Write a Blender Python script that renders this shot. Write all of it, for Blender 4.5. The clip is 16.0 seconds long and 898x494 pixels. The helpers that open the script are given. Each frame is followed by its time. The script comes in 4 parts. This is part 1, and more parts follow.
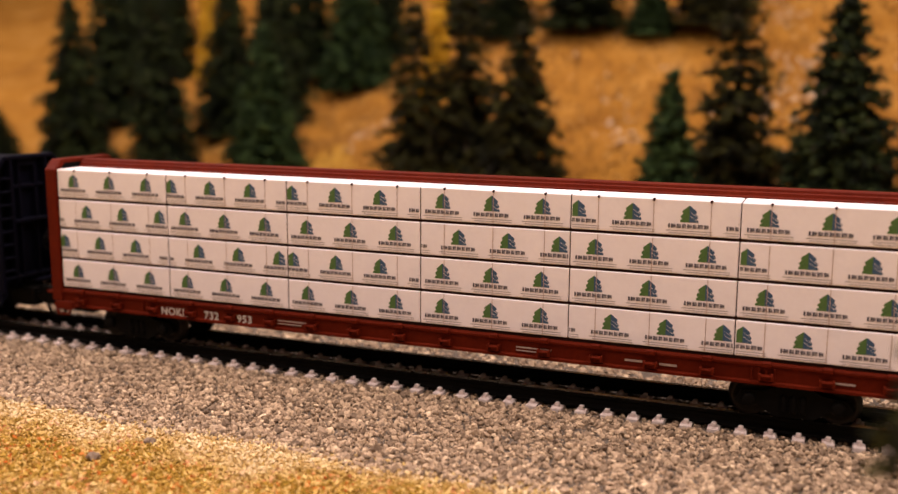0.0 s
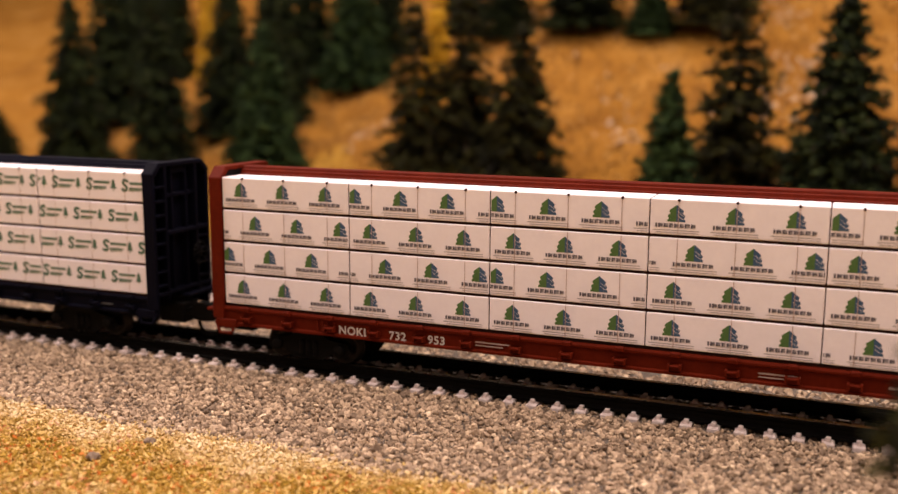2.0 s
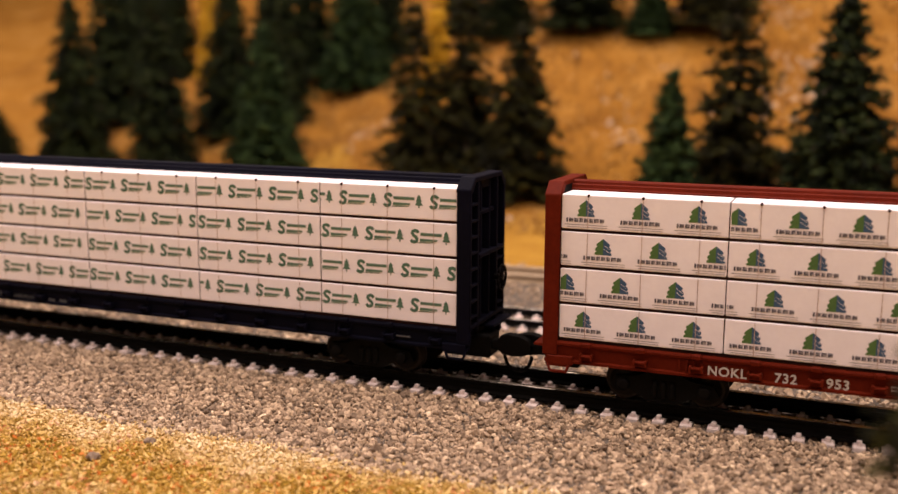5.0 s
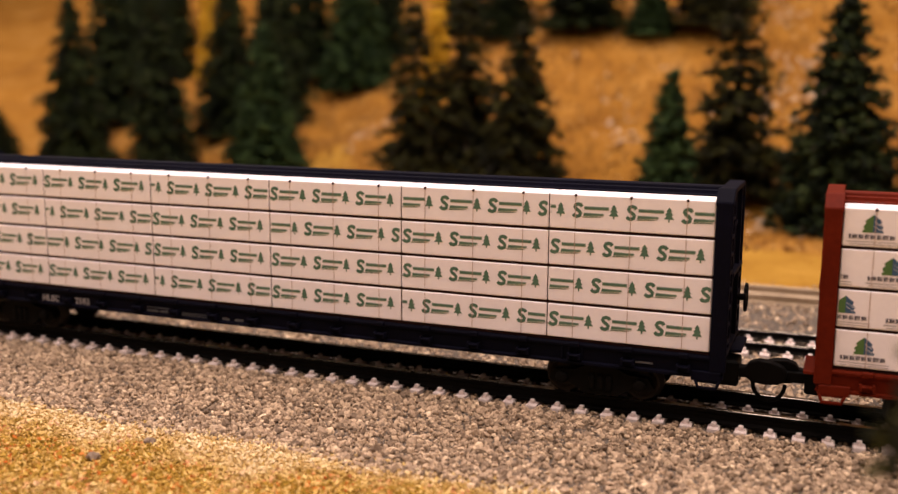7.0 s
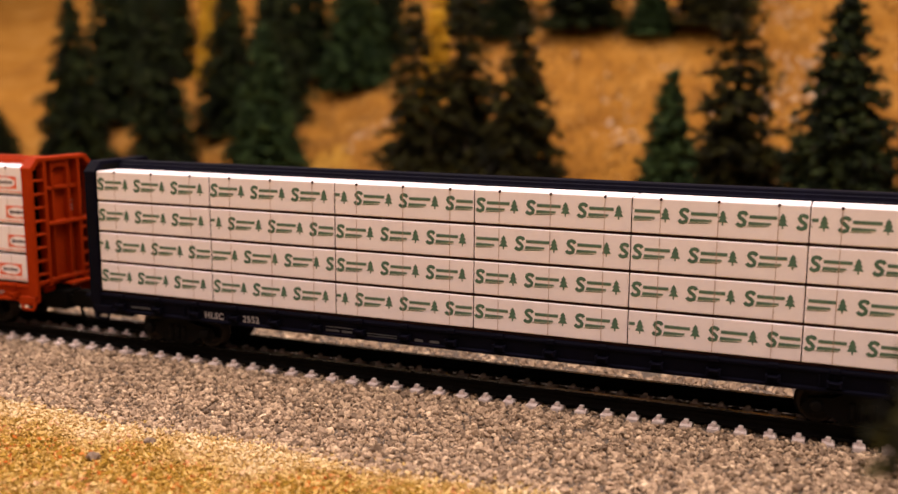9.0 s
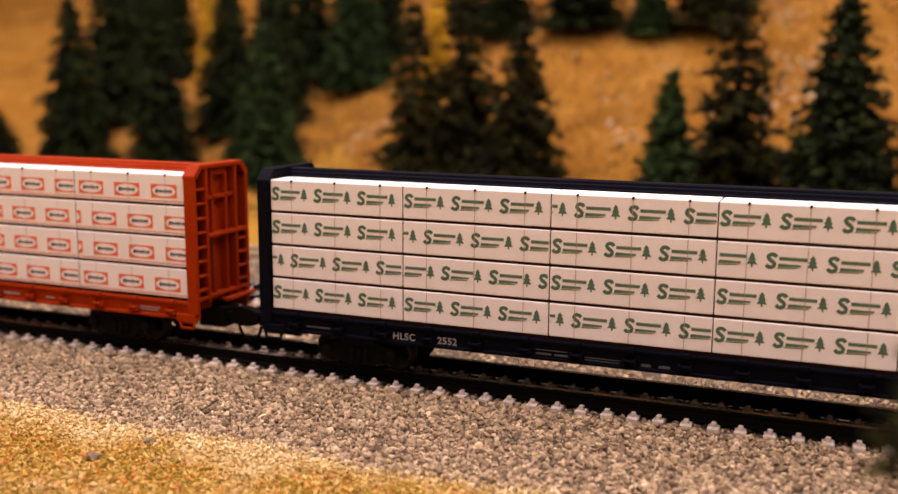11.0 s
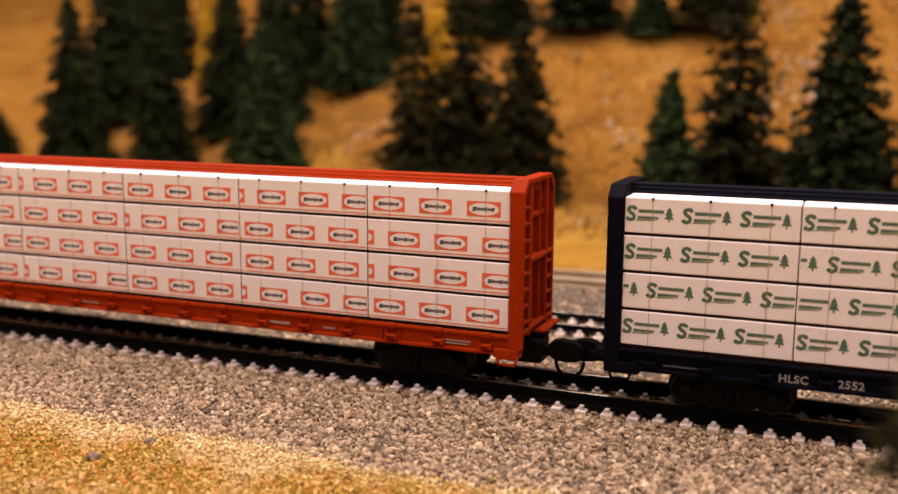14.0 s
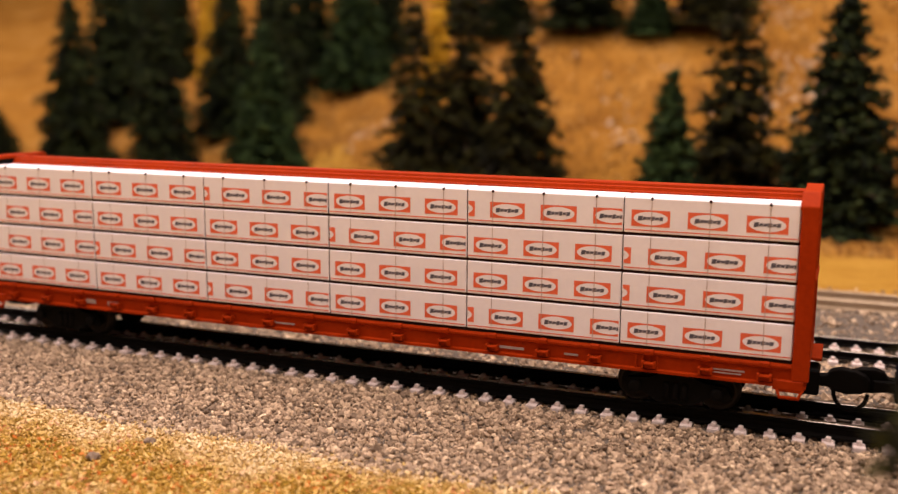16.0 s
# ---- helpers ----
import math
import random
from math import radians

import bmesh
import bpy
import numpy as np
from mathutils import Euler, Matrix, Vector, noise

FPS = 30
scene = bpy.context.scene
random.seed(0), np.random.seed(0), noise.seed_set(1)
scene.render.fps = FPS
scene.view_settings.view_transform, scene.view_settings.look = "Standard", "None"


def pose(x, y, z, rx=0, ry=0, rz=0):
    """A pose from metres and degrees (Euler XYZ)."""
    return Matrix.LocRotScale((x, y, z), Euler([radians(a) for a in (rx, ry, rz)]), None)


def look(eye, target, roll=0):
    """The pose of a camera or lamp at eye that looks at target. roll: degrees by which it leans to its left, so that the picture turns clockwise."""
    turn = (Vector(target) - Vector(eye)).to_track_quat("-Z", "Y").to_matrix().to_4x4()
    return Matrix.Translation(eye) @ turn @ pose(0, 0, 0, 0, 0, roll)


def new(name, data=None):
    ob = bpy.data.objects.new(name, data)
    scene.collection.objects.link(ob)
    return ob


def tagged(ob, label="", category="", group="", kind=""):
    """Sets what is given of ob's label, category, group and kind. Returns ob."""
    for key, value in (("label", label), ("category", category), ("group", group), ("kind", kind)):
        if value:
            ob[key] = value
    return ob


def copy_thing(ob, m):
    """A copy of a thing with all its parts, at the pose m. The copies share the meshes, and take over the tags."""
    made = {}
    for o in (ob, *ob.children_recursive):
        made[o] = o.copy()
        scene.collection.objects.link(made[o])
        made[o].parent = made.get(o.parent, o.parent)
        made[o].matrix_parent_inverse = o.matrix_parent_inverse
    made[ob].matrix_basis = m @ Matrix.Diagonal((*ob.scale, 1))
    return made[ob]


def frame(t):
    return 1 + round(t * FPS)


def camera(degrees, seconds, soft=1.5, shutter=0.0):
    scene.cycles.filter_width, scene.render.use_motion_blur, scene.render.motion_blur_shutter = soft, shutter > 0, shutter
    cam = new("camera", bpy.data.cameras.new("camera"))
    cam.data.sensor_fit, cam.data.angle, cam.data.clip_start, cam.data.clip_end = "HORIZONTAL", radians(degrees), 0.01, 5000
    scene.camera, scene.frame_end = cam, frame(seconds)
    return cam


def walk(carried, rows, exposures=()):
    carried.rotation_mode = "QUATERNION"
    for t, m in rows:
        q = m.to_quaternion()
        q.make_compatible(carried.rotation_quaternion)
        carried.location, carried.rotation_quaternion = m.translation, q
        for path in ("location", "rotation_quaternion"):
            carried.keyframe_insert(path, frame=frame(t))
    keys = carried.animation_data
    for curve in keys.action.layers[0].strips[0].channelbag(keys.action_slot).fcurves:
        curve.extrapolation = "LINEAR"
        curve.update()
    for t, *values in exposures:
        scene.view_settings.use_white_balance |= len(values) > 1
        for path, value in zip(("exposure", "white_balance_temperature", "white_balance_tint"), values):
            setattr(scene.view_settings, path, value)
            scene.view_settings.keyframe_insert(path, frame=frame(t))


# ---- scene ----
# A small-scale (1:160) model railway: lumber cars roll past on the near track. Lengths below are in millimetres, MM turns them into metres.
MM = 0.001
SECONDS = 16.0

# ---- camera ----
cam = camera(48.68, SECONDS, soft=1.4)
EYE = Vector((0.0, -0.1308, 0.04494))
AIM = Vector((-0.36797, 0.91476, -0.16677))
CAMERA_POSE = look(EYE, EYE + AIM, 0.29)
walk(cam, [(0.0, CAMERA_POSE), (SECONDS, CAMERA_POSE)])
cam.data.dof.use_dof = True
cam.data.dof.focus_distance = 0.138
cam.data.dof.aperture_fstop = 20.0
scene.view_settings.exposure = -0.36

# ---- world and lamps of the layout room ----
world = bpy.data.worlds.new("room_air")
world.use_nodes = True
world.node_tree.nodes["Background"].inputs[0].default_value = (1.0, 0.80, 0.60, 1)
world.node_tree.nodes["Background"].inputs[1].default_value = 0.002
scene.world = world


def ceiling_row(name, x, y, z, sx, sy, watts, colour=(1.0, 0.805, 0.745)):
    lamp = bpy.data.lights.new(name, "AREA")
    lamp.shape, lamp.size, lamp.size_y, lamp.energy, lamp.color = "RECTANGLE", sx, sy, watts, colour
    ob = new(name, lamp)
    ob.matrix_world = pose(x, y, z)
    return ob


ceiling_row("lamp_row_front", -0.20, -0.105, 0.44, 1.25, 0.36, 9.9)
ceiling_row("lamp_row_back", -0.21, 0.27, 0.50, 1.05, 0.22, 7.2)

# ---- materials ----


def material(name, rough=0.6, metal=0.0, spec=0.5):
    m = bpy.data.materials.new(name)
    m.use_nodes = True
    bsdf = m.node_tree.nodes["Principled BSDF"]
    bsdf.inputs["Roughness"].default_value = rough
    bsdf.inputs["Metallic"].default_value = metal
    bsdf.inputs["Specular IOR Level"].default_value = spec
    return m, m.node_tree.nodes, m.node_tree.links, bsdf


def ramp(nodes, stops):
    r = nodes.new("ShaderNodeValToRGB")
    els = r.color_ramp.elements
    while len(els) < len(stops):
        els.new(0.5)
    for e, (p, c) in zip(els, stops):
        e.position, e.color = p, (*c, 1)
    return r


def noise_node(nodes, links, scale, detail=4.0, rough=0.6):
    n = nodes.new("ShaderNodeTexNoise")
    n.inputs["Scale"].default_value, n.inputs["Detail"].default_value, n.inputs["Roughness"].default_value = scale, detail, rough
    g = nodes.new("ShaderNodeNewGeometry")
    links.new(g.outputs["Position"], n.inputs["Vector"])
    return n


def object_noise(nodes, links, scale, detail=4.0, rough=0.6):
    n = nodes.new("ShaderNodeTexNoise")
    n.inputs["Scale"].default_value, n.inputs["Detail"].default_value, n.inputs["Roughness"].default_value = scale, detail, rough
    g = nodes.new("ShaderNodeTexCoord")
    links.new(g.outputs["Object"], n.inputs["Vector"])
    return n


def bump(nodes, links, bsdf, source, strength, distance):
    b = nodes.new("ShaderNodeBump")
    b.inputs["Strength"].default_value, b.inputs["Distance"].default_value = strength, distance
    links.new(source, b.inputs["Height"])
    links.new(b.outputs["Normal"], bsdf.inputs["Normal"])


def painted(name, dark, mid, light, rough=0.5, scale=700, metal=0.0, spec=0.4):
    """Paint or moulded plastic with broad dulling, fine speckle and a slight orange-peel relief."""
    m, nodes, links, bsdf = material(name, rough, metal, spec)
    a = object_noise(nodes, links, scale * 0.25, 3)
    b = object_noise(nodes, links, scale * 3.0, 4)
    mix = nodes.new("ShaderNodeMath")
    mix.operation = "MULTIPLY_ADD"
    mix.inputs[1].default_value = 0.45
    links.new(b.outputs["Fac"], mix.inputs[0])
    half = nodes.new("ShaderNodeMath")
    half.operation = "MULTIPLY"
    half.inputs[1].default_value = 0.55
    links.new(a.outputs["Fac"], half.inputs[0])
    links.new(half.outputs[0], mix.inputs[2])
    r = ramp(nodes, [(0.3, dark), (0.5, mid), (0.72, light)])
    links.new(mix.outputs[0], r.inputs["Fac"])
    links.new(r.outputs["Color"], bsdf.inputs["Base Color"])
    rr = nodes.new("ShaderNodeMapRange")
    rr.inputs["To Min"].default_value, rr.inputs["To Max"].default_value = max(0.05, rough - 0.12), min(1, rough + 0.15)
    links.new(a.outputs["Fac"], rr.inputs["Value"])
    links.new(rr.outputs["Result"], bsdf.inputs["Roughness"])
    bump(nodes, links, bsdf, b.outputs["Fac"], 0.25, 0.00005)
    return m


def island_stones(name, stops, rough=0.85):
    """Loose grains: each one takes its own colour from the stops, with fine mottling."""
    m, nodes, links, bsdf = material(name, rough, 0.0, 0.3)
    g = nodes.new("ShaderNodeNewGeometry")
    n = noise_node(nodes, links, 2500, 3)
    r = ramp(nodes, stops)
    links.new(g.outputs["Random Per Island"], r.inputs["Fac"])
    mm = nodes.new("ShaderNodeMapRange")
    mm.inputs["From Min"].default_value, mm.inputs["From Max"].default_value = 0.3, 0.7
    mm.inputs["To Min"].default_value, mm.inputs["To Max"].default_value = 0.72, 1.22
    links.new(n.outputs["Fac"], mm.inputs["Value"])
    mix = nodes.new("ShaderNodeVectorMath")
    mix.operation = "SCALE"
    links.new(r.outputs["Color"], mix.inputs[0])
    links.new(mm.outputs["Result"], mix.inputs["Scale"])
    links.new(mix.outputs[0], bsdf.inputs["Base Color"])
    bump(nodes, links, bsdf, n.outputs["Fac"], 0.4, 0.0001)
    return m


def turf_grains(name):
    """Flock of mixed straw, olive and orange grains; pale and olive drifts a few centimetres wide."""
    m, nodes, links, bsdf = material(name, 0.95, 0.0, 0.1)
    g = nodes.new("ShaderNodeNewGeometry")
    drift = noise_node(nodes, links, 75, 4)
    sep = nodes.new("ShaderNodeSeparateXYZ")
    links.new(g.outputs["Position"], sep.inputs[0])
    away = nodes.new("ShaderNodeMapRange")       # the shoulder's foot is strewn with paler straw
    away.inputs["From Min"].default_value, away.inputs["From Max"].default_value = -0.0265, -0.038
    links.new(sep.outputs["Y"], away.inputs["Value"])
    total = nodes.new("ShaderNodeMath")
    total.operation = "MULTIPLY_ADD"
    total.inputs[1].default_value = 0.38
    links.new(away.outputs["Result"], total.inputs[0])
    links.new(drift.outputs["Fac"], total.inputs[2])
    fac = nodes.new("ShaderNodeMapRange")
    fac.inputs["From Min"].default_value, fac.inputs["From Max"].default_value = 0.58, 0.84
    links.new(total.outputs[0], fac.inputs["Value"])
    pale = ramp(nodes, [(0.0, (0.290, 0.168, 0.050)), (0.2, (0.460, 0.306, 0.126)), (0.6, (0.600, 0.455, 0.245)), (1.0, (0.700, 0.590, 0.390))])
    olive = ramp(nodes, [(0.0, (0.165, 0.098, 0.012)), (0.3, (0.290, 0.170, 0.024)), (0.58, (0.420, 0.260, 0.052)), (0.84, (0.640, 0.450, 0.175)), (0.94, (0.500, 0.160, 0.032)), (1.0, (0.400, 0.085, 0.016))])
    for r in (pale, olive):
        links.new(g.outputs["Random Per Island"], r.inputs["Fac"])
    mix = nodes.new("ShaderNodeMix")
    mix.data_type = "RGBA"
    links.new(fac.outputs["Result"], mix.inputs[0])
    for a, b in ((6, pale), (7, olive)):
        links.new(b.outputs["Color"], mix.inputs[a])
    links.new(mix.outputs[2], bsdf.inputs["Base Color"])
    return m


def earth(name, stops, scale, fine, rough=0.95, depth=0.0006):
    m, nodes, links, bsdf = material(name, rough, 0.0, 0.15)
    a = noise_node(nodes, links, scale, 5, 0.6)
    b = noise_node(nodes, links, fine, 5, 0.7)
    mix = nodes.new("ShaderNodeMath")
    mix.operation = "MULTIPLY_ADD"
    mix.inputs[1].default_value = 0.4
    links.new(b.outputs["Fac"], mix.inputs[0])
    half = nodes.new("ShaderNodeMath")
    half.operation = "MULTIPLY"
    half.inputs[1].default_value = 0.6
    links.new(a.outputs["Fac"], half.inputs[0])
    links.new(half.outputs[0], mix.inputs[2])
    r = ramp(nodes, stops)
    links.new(mix.outputs[0], r.inputs["Fac"])
    links.new(r.outputs["Color"], bsdf.inputs["Base Color"])
    bump(nodes, links, bsdf, b.outputs["Fac"], 0.7, depth)
    return m


def foliage(name, dark, mid, light):
    m, nodes, links, bsdf = material(name, 0.9, 0.0, 0.12)
    g = nodes.new("ShaderNodeNewGeometry")
    n = object_noise(nodes, links, 90, 3)
    add = nodes.new("ShaderNodeMath")
    add.operation = "MULTIPLY_ADD"
    add.inputs[1].default_value = 0.5
    links.new(g.outputs["Random Per Island"], add.inputs[0])
    half = nodes.new("ShaderNodeMath")
    half.operation = "MULTIPLY"
    half.inputs[1].default_value = 0.55
    links.new(n.outputs["Fac"], half.inputs[0])
    links.new(half.outputs[0], add.inputs[2])
    # stops set far apart: lit tips and shaded clumps painted in at random
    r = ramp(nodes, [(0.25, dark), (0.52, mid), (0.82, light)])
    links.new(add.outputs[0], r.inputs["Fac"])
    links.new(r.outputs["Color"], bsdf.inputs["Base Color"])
    return m


M_WRAP = painted("lumber_wrap_paper", (0.65, 0.59, 0.615), (0.72, 0.66, 0.685), (0.77, 0.715, 0.74), 0.75, 300)
M_STRAP = painted("strap_print", (0.26, 0.17, 0.145), (0.36, 0.25, 0.21), (0.46, 0.34, 0.29), 0.7, 500)
M_GAP = painted("dunnage_gap", (0.010, 0.003, 0.003), (0.016, 0.006, 0.005), (0.024, 0.010, 0.009), 0.95, 500, 0.0, 0.1)
M_BROWN = painted("boxcar_red_plastic", (0.0600, 0.0050, 0.0012), (0.0830, 0.0075, 0.0017), (0.1080, 0.0112, 0.0028), 0.6, 500, 0.0, 0.06)
M_ORANGE = painted("orange_red_plastic", (0.2200, 0.0172, 0.0008), (0.2720, 0.0228, 0.0012), (0.3280, 0.0312, 0.0022), 0.55, 500, 0.0, 0.05)
M_NAVY = painted("navy_black_plastic", (0.0013, 0.0013, 0.0033), (0.0020, 0.0020, 0.0060), (0.0035, 0.0035, 0.0105), 0.7, 500, 0.0, 0.05)
M_BLACK = painted("black_plastic", (0.0022, 0.0019, 0.0017), (0.0034, 0.0029, 0.0026), (0.006, 0.005, 0.0045), 0.6, 600, 0.0, 0.05)
M_WHEEL = painted("wheel_brown_metal", (0.0070, 0.0048, 0.0038), (0.0110, 0.0075, 0.0058), (0.0200, 0.0140, 0.0105), 0.45, 600, 0.3, 0.2)
M_RAIL = painted("blackened_rail", (0.0020, 0.0017, 0.0014), (0.0034, 0.0028, 0.0024), (0.0060, 0.0048, 0.0040), 0.5, 500, 0.0, 0.05)
M_RAIL_TOP = painted("worn_rail_head", (0.20, 0.17, 0.145), (0.30, 0.26, 0.22), (0.40, 0.35, 0.30), 0.25, 900, 0.9)
M_RAIL_TAN = painted("tan_rail", (0.26, 0.19, 0.12), (0.36, 0.27, 0.175), (0.45, 0.35, 0.24), 0.6, 500)
M_TIE = painted("grey_pink_tie", (0.46, 0.375, 0.34), (0.60, 0.50, 0.46), (0.72, 0.61, 0.57), 0.75, 900)
M_TIE_DARK = painted("weathered_tie", (0.12, 0.085, 0.06), (0.20, 0.15, 0.11), (0.32, 0.25, 0.19), 0.8, 900)
M_WHITE = painted("lettering_white", (0.3960, 0.3536, 0.3200), (0.4752, 0.4284, 0.3904), (0.5184, 0.4760, 0.4352), 0.6, 900)
M_GREYPRINT = painted("print_grey", (0.19, 0.17, 0.18), (0.25, 0.23, 0.24), (0.32, 0.29, 0.30), 0.7, 900)
M_FADED = painted("faded_print", (0.20, 0.13, 0.10), (0.30, 0.22, 0.19), (0.38, 0.29, 0.25), 0.7, 900)
M_DIM = painted("dim_print", (0.03, 0.03, 0.035), (0.05, 0.05, 0.055), (0.075, 0.075, 0.08), 0.7, 900)
M_INK = painted("print_ink", (0.05, 0.045, 0.06), (0.085, 0.075, 0.095), (0.13, 0.115, 0.135), 0.7, 900)
M_PGREEN = painted("print_leaf_green", (0.040, 0.090, 0.020), (0.058, 0.122, 0.030), (0.082, 0.155, 0.042), 0.7, 900)
M_PBLUE = painted("print_blue", (0.020, 0.052, 0.105), (0.030, 0.070, 0.140), (0.045, 0.094, 0.172), 0.7, 900)
M_SGREEN = painted("print_pine_green", (0.040, 0.090, 0.060), (0.062, 0.125, 0.083), (0.090, 0.165, 0.112), 0.7, 900)
M_SPALE = painted("print_pale_green", (0.15, 0.20, 0.155), (0.20, 0.26, 0.205), (0.26, 0.32, 0.26), 0.7, 900)
M_PRED = painted("print_orange_red", (0.58, 0.085, 0.030), (0.68, 0.115, 0.045), (0.75, 0.15, 0.07), 0.7, 900)
M_BALLAST = island_stones("ballast_stone", [(0.0, (0.128, 0.087, 0.056)), (0.3, (0.252, 0.178, 0.116)), (0.65, (0.368, 0.265, 0.174)), (0.93, (0.470, 0.346, 0.225)), (1.0, (0.640, 0.490, 0.330))])
# darker stone, with the shade under the cars put into its colour
M_BALLAST_SHADED = island_stones("shade_darkened_ballast", [(0.0, (0.0210, 0.0140, 0.0090)), (0.3, (0.0400, 0.0280, 0.0185)), (0.65, (0.0600, 0.0425, 0.0280)), (0.93, (0.0840, 0.0600, 0.0380)), (1.0, (0.1300, 0.0950, 0.0620))])
M_BED = earth("ballast_bed", [(0.3, (0.055, 0.043, 0.032)), (0.5, (0.110, 0.087, 0.068)), (0.7, (0.180, 0.145, 0.115))], 900, 2600)
M_SAND = turf_grains("straw_turf_grain")
M_HILL = earth("ochre_hill", [(0.30, (0.100, 0.0385, 0.0036)), (0.42, (0.172, 0.0715, 0.0068)), (0.52, (0.226, 0.1010, 0.0115)), (0.60, (0.262, 0.1290, 0.0240)), (0.68, (0.315, 0.1830, 0.0750))], 45, 520)
M_STRAW = earth("straw_bed", [(0.35, (0.30, 0.19, 0.04)), (0.5, (0.46, 0.31, 0.09)), (0.65, (0.62, 0.46, 0.19))], 300, 2200)
M_GOLD = earth("golden_turf", [(0.32, (0.205, 0.098, 0.010)), (0.5, (0.280, 0.145, 0.016)), (0.68, (0.350, 0.195, 0.032))], 60, 900)
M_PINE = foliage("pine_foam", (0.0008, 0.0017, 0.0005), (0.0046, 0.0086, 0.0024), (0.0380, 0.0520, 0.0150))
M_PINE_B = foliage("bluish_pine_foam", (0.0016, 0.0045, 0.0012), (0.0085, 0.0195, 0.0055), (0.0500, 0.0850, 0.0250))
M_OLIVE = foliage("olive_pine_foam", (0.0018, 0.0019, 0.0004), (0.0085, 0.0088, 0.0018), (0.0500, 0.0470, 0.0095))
M_YELLOW = foliage("autumn_foam", (0.250, 0.125, 0.006), (0.470, 0.265, 0.014), (0.620, 0.390, 0.035))
M_BARK = painted("bark", (0.03, 0.02, 0.012), (0.055, 0.038, 0.024), (0.09, 0.065, 0.042), 0.9, 300)
M_ROCK = earth("grey_rock", [(0.3, (0.110, 0.078, 0.055)), (0.5, (0.190, 0.138, 0.100)), (0.7, (0.290, 0.215, 0.160))], 200, 900)
M_SCREE = island_stones("pale_scree", [(0.0, (0.3000, 0.1998, 0.1140)), (0.5, (0.4350, 0.3182, 0.2128)), (1.0, (0.5400, 0.4292, 0.3192))])
M_HILLTURF = island_stones("ochre_turf", [(0.0, (0.0845, 0.0326, 0.0042)), (0.35, (0.1690, 0.0727, 0.0088)), (0.7, (0.2429, 0.1179, 0.0181)), (1.0, (0.3062, 0.1705, 0.0467))], 0.95)
M_WALL = earth("room_wall_paint", [(0.3, (0.16, 0.14, 0.12)), (0.6, (0.20, 0.18, 0.15))], 2, 40)

# ---- mesh helpers ----


def part(name, bm, mat, parent=None, label=""):
    me = bpy.data.meshes.new(name)
    bm.to_mesh(me)
    bm.free()
    for m in (mat if isinstance(mat, (list, tuple)) else [mat]):
        me.materials.append(m)
    ob = new(name, me)
    if parent:
        ob.parent = parent
    return tagged(ob, label)


def again(name, source, parent, m, label=""):
    """Another part on the same mesh."""
    ob = new(name, source.data)
    ob.parent = parent
    ob.matrix_basis = m
    return tagged(ob, label)


def box(bm, x0, x1, y0, y1, z0, z1, index=0, bevel=0.0):
    """A box in millimetres, added to bm."""
    vs = [bm.verts.new((x * MM, y * MM, z * MM)) for x in (x0, x1) for y in (y0, y1) for z in (z0, z1)]
    fs = [bm.faces.new([vs[i] for i in q]) for q in ((0, 1, 3, 2), (4, 6, 7, 5), (0, 4, 5, 1), (2, 3, 7, 6), (0, 2, 6, 4), (1, 5, 7, 3))]
    for f in fs:
        f.material_index = index
    if bevel:
        es = list({e for f in fs for e in f.edges})
        r = bmesh.ops.bevel(bm, geom=es, offset=bevel * MM, segments=1, affect="EDGES", profile=0.5)
        for f in r["faces"]:
            f.material_index = index
    return fs


def prism(bm, outline, axis, a, b, index=0):
    """An outline of (u, v) pairs in millimetres, drawn out along an axis from a to b. Axis x: u, v = y, z; y: x, z; z: x, y."""
    def at(u, v, w):
        return {"x": (w, u, v), "y": (u, w, v), "z": (u, v, w)}[axis]
    lo = [bm.verts.new(Vector(at(u, v, a)) * MM) for u, v in outline]
    hi = [bm.verts.new(Vector(at(u, v, b)) * MM) for u, v in outline]
    n = len(outline)
    fs = [bm.faces.new(lo[::-1]), bm.faces.new(hi)]
    fs += [bm.faces.new((lo[i], lo[(i + 1) % n], hi[(i + 1) % n], hi[i])) for i in range(n)]
    for f in fs:
        f.material_index = index
    bmesh.ops.recalc_face_normals(bm, faces=fs)
    return fs


def lathe(bm, profile, axis, centre, steps=20, index=0):
    """A turned form: profile of (radius, along) in millimetres round an axis."""
    rings = []
    for r, w in profile:
        ring = []
        for k in range(steps):
            a = 2 * math.pi * k / steps
            u, v = r * math.cos(a), r * math.sin(a)
            p = {"x": (w, u, v), "y": (u, w, v), "z": (u, v, w)}[axis]
            ring.append(bm.verts.new((Vector(p) + Vector(centre)) * MM))
        rings.append(ring)
    fs = []
    for a, b in zip(rings, rings[1:]):
        fs += [bm.faces.new((a[k], a[(k + 1) % steps], b[(k + 1) % steps], b[k])) for k in range(steps)]
    fs += [bm.faces.new(rings[0][::-1]), bm.faces.new(rings[-1])]
    for f in fs:
        f.material_index = index
        f.smooth = True
    bmesh.ops.recalc_face_normals(bm, faces=fs)
    return fs


